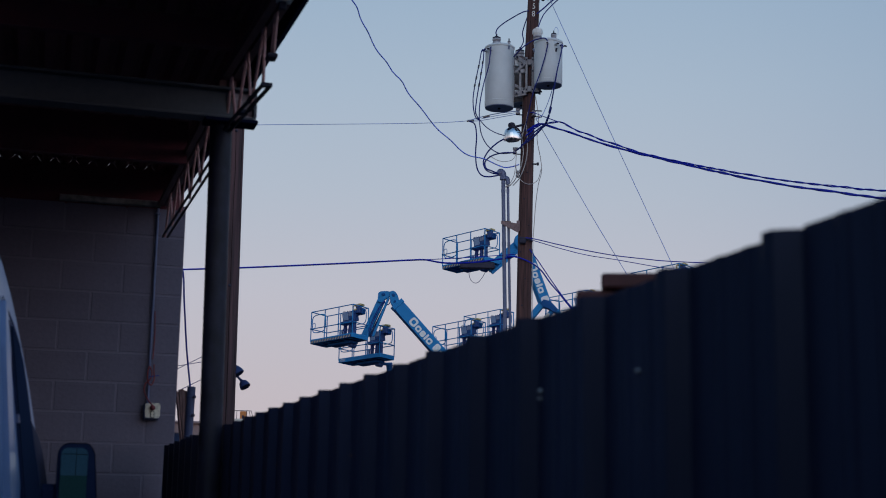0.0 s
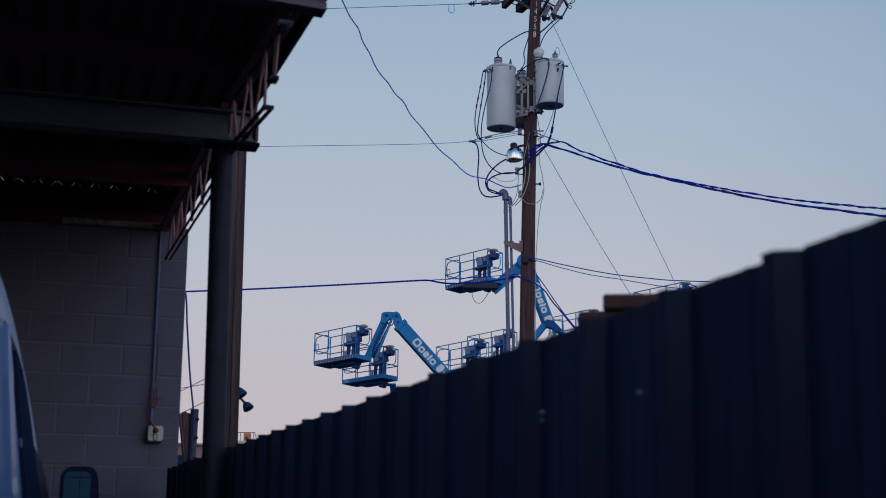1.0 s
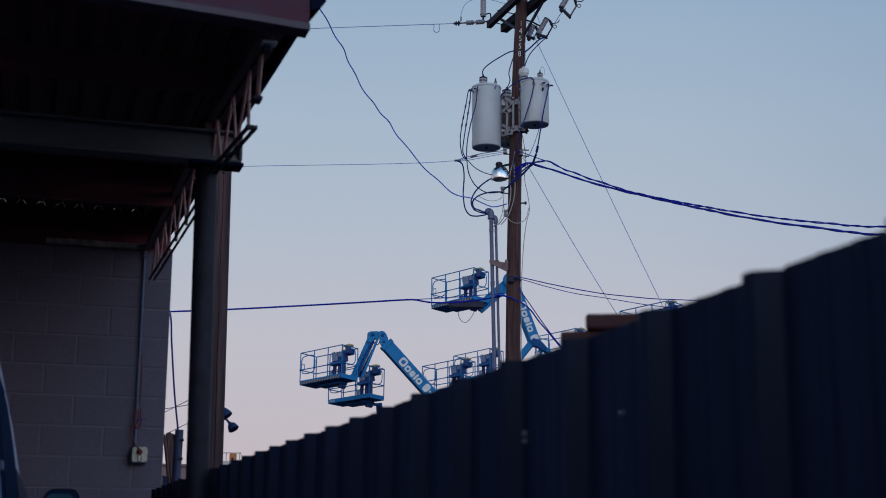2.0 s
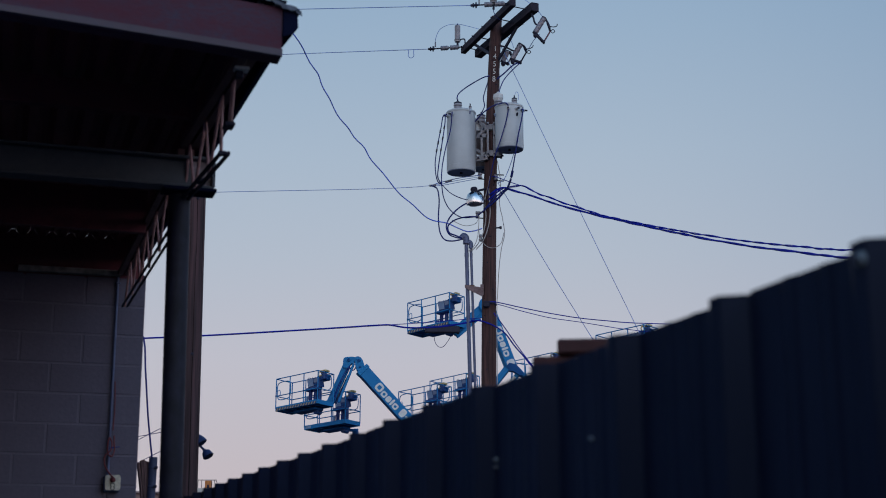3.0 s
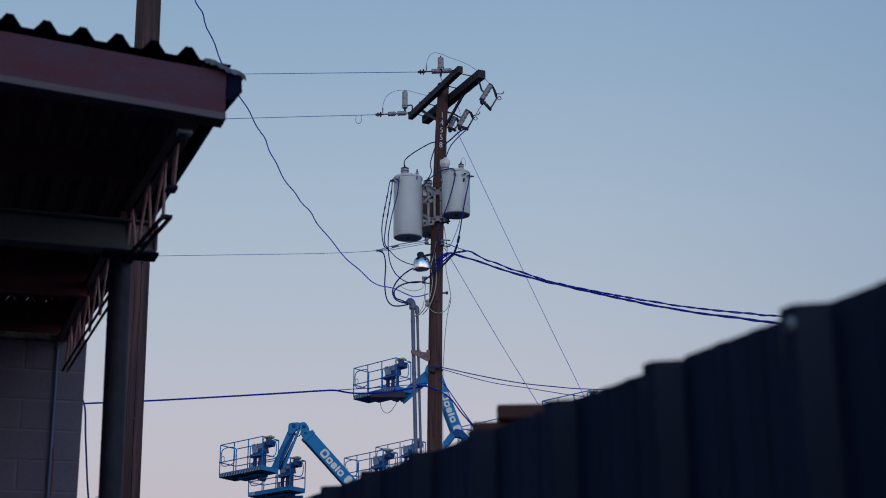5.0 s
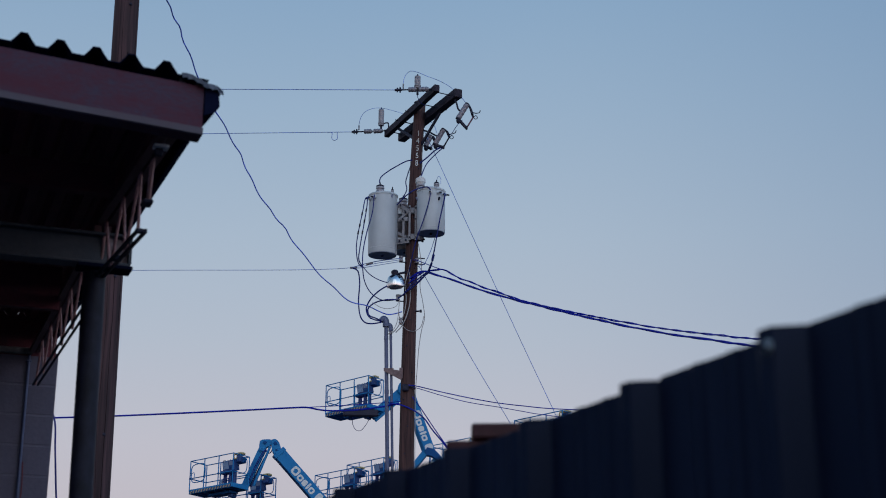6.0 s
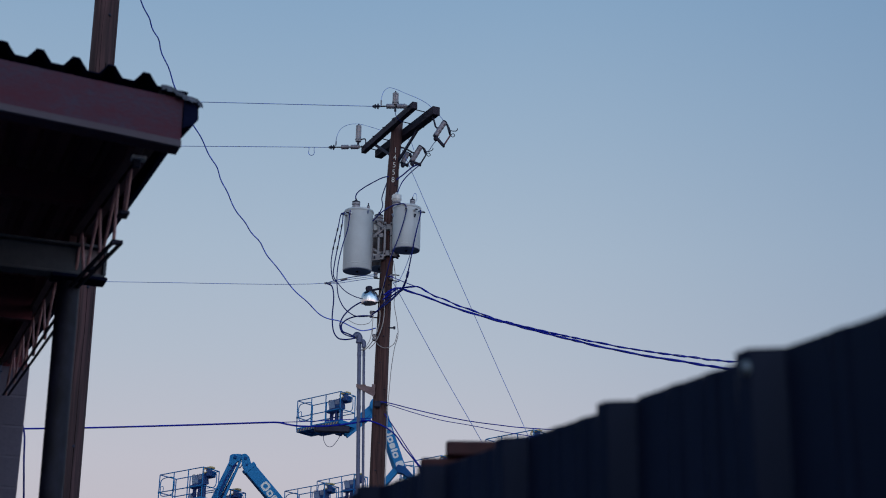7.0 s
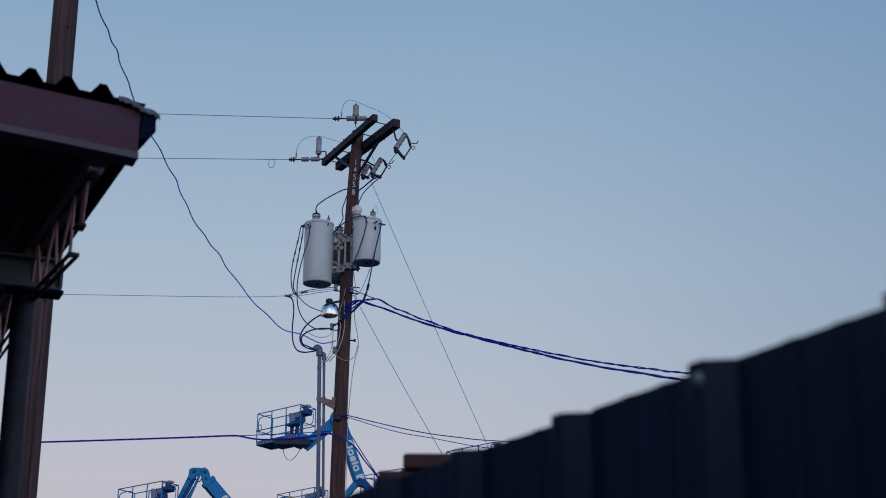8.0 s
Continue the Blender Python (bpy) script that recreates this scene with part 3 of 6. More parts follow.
sweep(bm, [(0.782, WALL_Y - 0.05, 2.300), (0.850, WALL_Y - 0.035, 2.313)], 0.003, 6)
tagged(part("cable_tie", bm, CABLE), "dark tie holding the red cord to the conduit", "cable tie")

# ---- ribbed metal fence ----
fence = thing("metal_fence", "dark ribbed steel panel fence, taller than eye level", "fence", pose(0, 0, 0))
RIB, RIB_Y, RIB_X, PAN_X, TOP = 0.3048, 1.521, 0.867, 0.898, 1.83


def panel_mesh(ribs=3):
    """One panel, three ribs wide as a rule, the ribs standing proud of flat pans with small stiffeners."""
    bm = bm_new()
    line = []
    for k in range(ribs):
        y = k * RIB
        line += [(y - 0.050, PAN_X), (y - 0.047, PAN_X - 0.001), (y - 0.027, RIB_X + 0.001), (y - 0.024, RIB_X), (y - 0.003, RIB_X), (y, RIB_X + 0.001), (y + 0.030, PAN_X)]
        for s in (0.092, 0.168):
            line += [(y + s - 0.018, PAN_X), (y + s - 0.008, PAN_X - 0.0026), (y + s + 0.008, PAN_X - 0.0026), (y + s + 0.018, PAN_X)]
    line.append((ribs * RIB - 0.0505, PAN_X))
    rows = []
    for z in (0.03, TOP):
        rows.append(([bm.verts.new((x, y, z)) for y, x in line], [bm.verts.new((x + 0.0015, y, z)) for y, x in line]))
    (f0, b0), (f1, b1) = rows
    for k in range(len(line) - 1):
        bm.faces.new((f0[k], f0[k + 1], f1[k + 1], f1[k]))
        bm.faces.new((b0[k], b1[k], b1[k + 1], b0[k + 1]))
        bm.faces.new((f1[k], f1[k + 1], b1[k + 1], b1[k]))
    bmesh.ops.recalc_face_normals(bm, faces=bm.faces)
    me = bpy.data.meshes.new("panel")
    bm.to_mesh(me)
    bm.free()
    me.materials.append(FENCE)
    return me


sheet, last_sheet = panel_mesh(), panel_mesh(2)
for k in range(-4, 9):
    ob = new("panel", last_sheet if k == 8 else sheet)
    ob.location = (0, RIB_Y + 3 * RIB * k, 0.003 if k == -1 else 0.0015 * math.sin(2.1 * k))
    ob.parent = fence
for z in (0.35, 1.0, 1.62):
    bm = bm_new()
    box(bm, (0.906, -2.2, z - 0.03), (0.945, 9.38, z + 0.03))
    part("rail", bm, FENCE, fence)
for k in range(6):
    bm = bm_new()
    box(bm, (0.946, -2.0 + 2.1 * k, 0), (1.0, -1.946 + 2.1 * k, 1.74))
    part("post", bm, FENCE, fence)
for y, z, x, r, mat in ((1.195, 1.812, RIB_X, 0.0085, SCREW), (2.376, 1.695, PAN_X, 0.0046, SCREW), (2.376, 1.681, PAN_X, 0.0036, GALV), (1.953, 1.695, PAN_X, 0.0040, SCREW), (3.9, 1.62, PAN_X, 0.003, RUST), (5.11, 1.62, PAN_X, 0.003, RUST)):
    bm = bm_new()
    lathe(bm, ((r, 0), (r, 0.002), (r * 0.75, 0.0032), (r * 0.6, 0.0034), (r * 0.58, 0.0065), (r * 0.2, 0.0075)), pose(x, y, z, 0, -90), 16)
    screw = part("screw", bm, mat, fence, "dull metal screw with a washer")
    if r > 0.008:
        bm = bm_new()
        box(bm, (x - 0.0085, y - r * 0.55, z - 0.0012), (x - 0.0066, y + r * 0.55, z + 0.0012))
        part("slot", bm, VANBLACK, screw)

# ---- rough boards stacked behind the fence ----
stack = thing("board_stack", "stack of rough orange-brown boards standing behind the fence", "lumber", pose(1.135, 2.80, 0, 0, 0, -24))
for k in range(21):
    bm = bm_new()
    z = 0.0980 * k
    near_x, thick = (0.058, 0.034) if k == 20 else (random.uniform(0.0, 0.008), 0.0960)
    box(bm, (near_x, random.uniform(0.0, 0.015), z), (0.190, 1.2 + random.uniform(-0.05, 0.05), z + thick), bevel=0.005)
    part("board", bm, LUMBER, stack)

# ---- stub posts beyond the fence ----
stub = thing("pipe_post", "galvanised pipe post with clamps beyond the fence", "post", pose(1.444, 13, 0))
bm = bm_new()
sweep(bm, [(-0.03, 0, 0), (0.012, 0, 2.515)], 0.038, 16)
part("pipe", bm, PIPEZINC, stub, smooth=True)
for z in (2.06, 2.25, 2.42):
    bm = bm_new()
    x = -0.03 + 0.042 * z / 2.515
    lathe(bm, ((0.0385, -0.009), (0.0405, -0.006), (0.0405, 0.006), (0.0385, 0.009)), pose(x, 0, z), 16)
    clamp = part("clamp", bm, PIPEZINC, stub)
    bm = bm_new()
    box(bm, (x + 0.010, -0.062, z - 0.013), (x + 0.040, -0.036, z + 0.013), bevel=0.005)
    lathe(bm, ((0.0, 0.0), (0.009, 0.0), (0.009, 0.014), (0.0, 0.014)), pose(x + 0.024, -0.05, z, 0, 90), 8)
    part("bolt", bm, HARDWARE, clamp)
stake = thing("wooden_post", "split weathered wooden post leaning beside the pipe", "post", pose(1.39, 13.05, 0))
bm = bm_new()
def plank(name, foot, head, peak):
    """A riven length of wood, uneven down its edges; foot and head: x from, x to."""
    bm = bm_new()
    rings = []
    for k in range(17):
        u = k / 16
        lo, hi = (foot[i] + (head[i] - foot[i]) * u + 0.004 * noise.noise(Vector((i * 7.0, head[0] * 40, k * 0.9))) for i in (0, 1))
        ring = []
        for w, y in ((0.0, -0.040), (0.33, -0.048), (0.66, -0.043), (1.0, -0.046), (1.0, 0.045), (0.0, 0.045)):
            crown = peak[0] * (1 - w) + peak[1] * w + (0.012 if 0.2 < w < 0.5 else 0.0)
            ring.append(bm.verts.new((lo + (hi - lo) * w, y + 0.005 * noise.noise(Vector((w * 9, k * 0.7, y))), (crown if k == 16 else 2.44) * u)))
        rings.append(ring)
    for a, b in zip(rings, rings[1:]):
        for k in range(6):
            bm.faces.new((a[k], a[(k + 1) % 6], b[(k + 1) % 6], b[k]))
    bm.faces.new(rings[0][::-1])
    bm.faces.new(rings[-1])
    part(name, bm, STUBWOOD, stake)


plank("timber", (0.335, 0.46), (-0.046, 0.032), (2.486, 2.474))
plank("split_piece", (0.30, 0.325), (-0.072, -0.052), (2.455, 2.468))
hut = thing("shed", "low tan flat-roofed shed far beyond the fence", "shed", pose(6.6, 42, 0))
bm = bm_new()
box(bm, (-3.4, -1.5, 0), (2.0, 3, 3.62))
part("wall", bm, SHEDTAN, hut)
bm = bm_new()
box(bm, (-3.50, -1.60, 3.62), (2.10, 3.10, 3.70), bevel=0.03)
part("roof", bm, SHEDTAN, hut)
bm = bm_new()
box(bm, (-2.50, -1.53, 3.02), (-2.34, -1.49, 3.32))
pane = part("window", bm, VANGLASS, hut, "small dark window")
bm = bm_new()
box(bm, (-2.54, -1.54, 3.32), (-2.30, -1.49, 3.36))
part("lintel", bm, HARDWARE, pane)

# ---- weathered pole behind the canopy ----
near_pole = thing("utility_pole", "cracked weathered wooden utility pole rising behind the canopy", "utility pole", pose(1.985, 15, 0))
bm = bm_new()
line = [(0.040 - 0.0085 * 1.25 * k, 0, 1.25 * k) for k in range(11)]
sweep(bm, line, 0.150, 28, 0.138)
for vert in bm.verts:
    a = math.atan2(vert.co.y, vert.co.x)
    vert.co += Vector((math.cos(a), math.sin(a), 0)) * 0.006 * noise.noise(Vector((math.cos(a) * 2.5, math.sin(a) * 2.5, vert.co.z * 0.4)))
part("shaft", bm, GREYWOOD, near_pole, smooth=True)
for k, (a, w) in enumerate(((-78, 0.0036), (-104, 0.0018), (-40, 0.0026), (-125, 0.0015))):
    bm = bm_new()
    run = []
    for z in [1.5 + 0.4 * k + 0.35 * j for j in range(20 + 3 * k)]:
        b = radians(a + 16 * noise.noise(Vector((k * 5.0, 0, z * 0.9))))
        rr = 0.1490 - 0.0010 * z + 0.004 * noise.noise(Vector((k * 3.0, 4.0, z * 0.7)))
        run.append((0.040 - 0.0085 * z + rr * math.cos(b), rr * math.sin(b), z))
    sweep(bm, run, w, 6)
    part("crack", bm, CHECK, near_pole, "long dark check in the wood")
for a, z in ((-80, 8.75), (-66, 7.9), (-80, 3.77), (-75, 5.5)):
    bm = bm_new()
    c, s = math.cos(radians(a)), math.sin(radians(a))
    lathe(bm, ((0.018, 0), (0.018, 0.012), (0.009, 0.02)), between((0.040 - 0.0085 * z + 0.14 * c, 0.14 * s, z), (0.040 - 0.0085 * z + c, s, z)), 10)
    part("bolt", bm, HARDWARE, near_pole)
lamp = thing("floodlight", "dark blue-black twin-head security floodlight on the weathered pole", "floodlight", pose(2.153, 15.0, 2.774))
for mouth, apex, shell in (((0.023, -0.01, 0.052), (-0.053, 0.03, 0.162), ((0.058, 0.006), (0.066, 0.0), (0.070, 0.006), (0.066, 0.035), (0.052, 0.075), (0.034, 0.108), (0.018, 0.122))),
                           ((0.096, -0.06, -0.086), (0.052, -0.02, -0.002), ((0.050, 0.006), (0.056, 0.0), (0.060, 0.005), (0.054, 0.030), (0.044, 0.062), (0.030, 0.076), (0.014, 0.080)))):
    head = part("lamp_head", lathe(bm_new(), shell, between(mouth, apex), 20), LAMPNAVY, lamp, smooth=True)
    part("lens", lathe(bm_new(), ((0.050, 0.0), (0.050, 0.002)), between(mouth, apex) @ Matrix.Translation((0, 0, 0.003)), 18), VANGLASS, head, "dark lens")
bm = bm_new()
sweep(bm, [(0.014, -0.01, 0.026), (0.052, -0.02, -0.014)], 0.013, 10)
lathe(bm, ((0.012, -0.014), (0.017, -0.010), (0.017, 0.010), (0.012, 0.014)), Matrix.Translation((0.052, -0.02, -0.014)) @ pose(0, 0, 0, 90), 12)
part("knuckle", bm, LAMPNAVY, lamp)

# ---- main pole ----
# Local axes: x across the view, y away, z up; the foot stands 23.8 m off.
AZ, FAR = radians(-19.95), 23.8
POLE = Matrix.Translation((-math.sin(AZ) * FAR, math.cos(AZ) * FAR, 0)) @ Matrix.Rotation(AZ, 4, "Z")


def pole_x(z):
    """The pole leans and bends a little to its right."""
    return -0.02 + 0.0042 * z + 0.0000105 * z ** 4 if z > 0 else -0.02


def pole_r(z):
    return 0.152 - 0.0044 * z


main = thing("utility_pole", "dark brown wooden utility pole with white painted numerals", "utility pole", POLE)
bm = bm_new()
zs = [k * 0.9475 for k in range(13)]
sweep(bm, [(pole_x(z), 0, z) for z in zs], pole_r(0), 28, pole_r(11.37))
for vert in bm.verts:
    vert.co += Vector((noise.noise(vert.co * 0.9), noise.noise(vert.co * 0.9 + Vector((5, 0, 0))), 0)) * 0.005
part("shaft", bm, POLEWOOD, main, smooth=True)
for k, a in enumerate((-60, -95, -130, -78, -110)):
    bm = bm_new()
    c, s = math.cos(radians(a)), math.sin(radians(a))
    z0 = 3.5 + 1.3 * k
    sweep(bm, [(pole_x(z) + (pole_r(z) - 0.0015) * c, (pole_r(z) - 0.0015) * s, z) for z in (z0, z0 + 0.7, z0 + 1.5, z0 + 2.2)], 0.0020, 6)
    part("crack", bm, CHECK, main, "dark check in the wood")
for k in range(14):
    z, a = 4.4 + 0.47 * k, radians((-60, -105, -85, -125)[k % 4])
    bm = bm_new()
    c, s = math.cos(a), math.sin(a)
    lathe(bm, ((0.014, 0), (0.014, 0.01), (0.007, 0.018)), between((pole_x(z) + pole_r(z) * c * 0.98, pole_r(z) * s * 0.98, z), (pole_x(z) + c, s, z)), 8)
    part("bolt", bm, HARDWARE, main)
# painted numerals, one over another
for k, ch in enumerate("14558"):
    z = 10.722 - 0.1445 * k
    cu = bpy.data.curves.new("numeral", "FONT")
    cu.body, cu.size, cu.extrude, cu.offset, cu.align_x = ch, 0.148, 0.002, -0.0006, "CENTER"
    tmp = new("numeral", cu)
    me = bpy.data.meshes.new_from_object(tmp.evaluated_get(bpy.context.evaluated_depsgraph_get()))
    bpy.data.objects.remove(tmp)
    me.materials.clear()
    me.materials.append(WHITE)
    ob = new("numeral", me)
    ob.matrix_world = pose(pole_x(z) + 0.010, -pole_r(z) - 0.0035, z - 0.052, 90, 0, -4) @ Matrix.Diagonal((0.82, 1, 1, 1))
    ob.parent = main
    ob["label"] = "white painted numeral"


def bar_part(name, p, q, w, h, mat, parent, label="", bevel=0.006):
    return part(name, beam_bar(bm_new(), p, q, w, h, bevel), mat, parent, label)


arms = thing("crossarm", "pair of dark wooden crossarms bolted across the pole top", "crossarm", POLE)
A0, A1, B0, B1 = (-0.43, 1.10, 11.16), (0.492, -1.10, 11.195), (-0.145, 1.10, 11.085), (0.872, -1.10, 11.105)
bar_part("arm", A0, A1, 0.098, 0.13, ARMWOOD, arms)
bar_part("arm", B0, B1, 0.145, 0.155, ARMWOOD, arms)
for p, q in (((-0.20, 0.62, 11.09), (0.10, 0.02, 10.66)), ((0.575, -0.44, 11.02), (0.23, -0.06, 10.52))):
    bar_part("brace", p, q, 0.034, 0.045, HARDWARE, arms, bevel=0)
for u in (0.07, 0.30, 0.5, 0.68, 0.93):
    a, b = Vector(A0).lerp(Vector(A1), u), Vector(B0).lerp(Vector(B1), u)
    d = (b - a).normalized()
    bm = bm_new()
    sweep(bm, [a - d * 0.11, b + d * 0.14], 0.010, 8)
    part("through_bolt", bm, HARDWARE, arms)


def sheds(bm, p, q, r, n, core=0.6):
    """A ribbed insulator body from p to q."""
    p, q = Vector(p), Vector(q)
    length = (q - p).length
    prof = [(r * 0.3, 0.0)]
    for k in range(n):
        a, b = length * (k + 0.08) / n, length * (k + 0.92) / n
        prof += [(r * core, a), (r * 0.97, a + (b - a) * 0.25), (r, a + (b - a) * 0.5), (r * 0.92, b - (b - a) * 0.1), (r * core, b)]
    prof.append((r * 0.3, length))
    return lathe(bm, prof, between(p, q), 18)


def strain_set(end, toward, name_label):
    """Two disc insulators in a string, with clevis and wire clamp."""
    s = thing("strain_insulator", name_label, "insulator", POLE)
    p, q = Vector(end), Vector(toward)
    d = q - p
    for a, b in ((0.115, 0.385), (0.445, 0.68)):
        part("disc", sheds(bm_new(), p + d * a, p + d * b, 0.047, 3, 0.88), STRAINPORC, s, smooth=True)
        part("cap", sweep(bm_new(), [p + d * (a - 0.03), p + d * (a + 0.02)], 0.030, 10), GALV, s)
    part("clevis", sweep(bm_new(), [p, p + d * 0.9], 0.014, 8), HARDWARE, s)
    part("clamp", beam_bar(bm_new(), p + d * 0.86, q + d * 0.07, 0.05, 0.035, 0.008), HARDWARE, s)
    part("clamp_bolt", sweep(bm_new(), [p + d * 0.99 + Vector((0, 0, -0.04)), p + d * 0.99 + Vector((0, 0, 0.04))], 0.013, 8), HARDWARE, s)
    part("clamp_bolt", sweep(bm_new(), [p + d * 0.91 + Vector((0, 0, -0.05)), p + d * 0.91 + Vector((0, 0, 0.05))], 0.014, 8), HARDWARE, s)
    return s


strain_set((-0.45, 1.05, 11.215), (-1.056, 1.05, 11.184), "grey porcelain strain insulators at the far end of the crossarm")
strain_set((0.40, -1.02, 11.207), (-0.217, -1.02, 11.18), "grey porcelain strain insulators at the near end of the crossarm")


def arrester(x, y, z, h, label):
    s = thing("surge_arrester", label, "arrester", POLE @ pose(x, y, z))
    part("body", sheds(bm_new(), (0, 0, 0), (0, 0, h), 0.056, 8, 0.95), PORCELAIN, s, smooth=True)
    part("band", sweep(bm_new(), [(0, 0, 0.035), (0, 0, 0.055)], 0.061, 18), GALV, s)
    part("terminal", lathe(bm_new(), ((0.045, h - 0.004), (0.03, h + 0.012), (0.013, h + 0.018), (0.010, h + 0.045)), sides=12), HARDWARE, s)
    part("base_stud", sweep(bm_new(), [(0, 0, -0.12), (0, 0, 0.01)], 0.02, 8), HARDWARE, s)
    return s


arrester(0.146, -1.02, 11.215, 0.228, "upright grey surge arrester over the near insulators")
arr2 = arrester(-0.536, 1.05, 11.315, 0.33, "upright grey surge arrester beside the crossarm end")
part("bracket", sweep(bm_new(), smooth_line([(0.04, 0, 0.045), (0.10, -0.03, 0.05), (0.135, -0.05, 0.035), (0.145, -0.07, -0.10)], 5), 0.013, 8), HARDWARE, arr2)


def cutout(top, bottom, tube_top, tube_foot, label, holder, held):
    """A fused cutout: ribbed porcelain, hinge, top contact and fuse tube."""
    s = thing("fused_cutout", label, "cutout", POLE)
    t, b, tt, tf = Vector(top), Vector(bottom), Vector(tube_top), Vector(tube_foot)
    d = b - t
    part("porcelain", sheds(bm_new(), t, b, 0.050, 4, 0.90), BROWNPORC, s, smooth=True)
    part("end_cap", sweep(bm_new(), [t - d * 0.06, t + d * 0.02], 0.045, 12), HARDWARE, s)
    part("end_cap", sweep(bm_new(), [b - d * 0.02, b + d * 0.07], 0.045, 12), HARDWARE, s)
    part("top_contact", sweep(bm_new(), smooth_line([t - d * 0.03, t.lerp(tt, 0.35) - d * 0.10, t.lerp(tt, 0.8) - d * 0.02, tt], 5), 0.019, 8), HARDWARE, s)
    part("hinge", beam_bar(bm_new(), b + d * 0.03, tf - (tt - tf) * 0.03, 0.05, 0.050, 0.012), HARDWARE, s)
    part("hinge_casting", lathe(bm_new(), ((0.020, 0.0), (0.036, 0.02), (0.038, 0.055), (0.024, 0.08)), between(b + d * 0.04, b + d * 0.2 + (tf - b) * 0.3), 12), HARDWARE, s, smooth=True)
    part("arc_shield", sweep(bm_new(), [tt.lerp(t, 0.12) + Vector((0, -0.03, 0.01)), tt.lerp(t, 0.40) + Vector((0, -0.02, 0.045))], 0.024, 10), HARDWARE, s)
    part("trunnion", sweep(bm_new(), [tf + Vector((0, -0.05, 0)), tf + Vector((0, 0.05, 0))], 0.022, 10), HARDWARE, s)
    part("fuse_tube", sweep(bm_new(), [tt, tf], 0.014, 10), holder, s, smooth=True)
    part("pull_ring", sweep(bm_new(), smooth_line([tt, tt + Vector((0.05, 0, 0.03)), tt + Vector((0.075, 0, -0.01)), tt + Vector((0.04, 0, -0.035)), tt], 5), 0.007, 6), HARDWARE, s)
    part("hook", sweep(bm_new(), smooth_line([t.lerp(tt, 0.55), t.lerp(tt, 0.8) + Vector((0.06, 0, 0.03)), tt + Vector((0.11, 0, 0.09)), tt + Vector((0.125, 0, 0.13))], 5), 0.008, 6), HARDWARE, s)
    part("bracket", sweep(bm_new(), smooth_line([t + d * 0.45, t + d * 0.40 - Vector((0.08, 0, 0)), (t + d * 0.3 - Vector((0.10, 0, 0))).lerp(Vector(held), 0.5), held], 5), 0.016, 8), HARDWARE, s)
    return s


cutout((1.020, -1.10, 10.885), (0.865, -1.10, 10.62), (1.128, -1.10, 10.645), (1.012, -1.10, 10.445), "brown-grey fused cutout with a dull red tube hanging off the crossarm", FUSE_RED, (0.80, -1.0, 11.05))
cutout((0.628, -0.10, 10.795), (0.478, -0.10, 10.515), (0.738, -0.10, 10.655), (0.630, -0.10, 10.455), "brown-grey fused cutout below the crossarms beside the pole", HARDWARE, (0.27, -0.05, 10.80))
cutout((0.41, 0.5, 10.90), (0.31, 0.5, 10.70), (0.48, 0.5, 10.80), (0.41, 0.5, 10.66), "brown-grey fused cutout behind the pole top", BROWNPORC, (0.22, 0.08, 10.80))


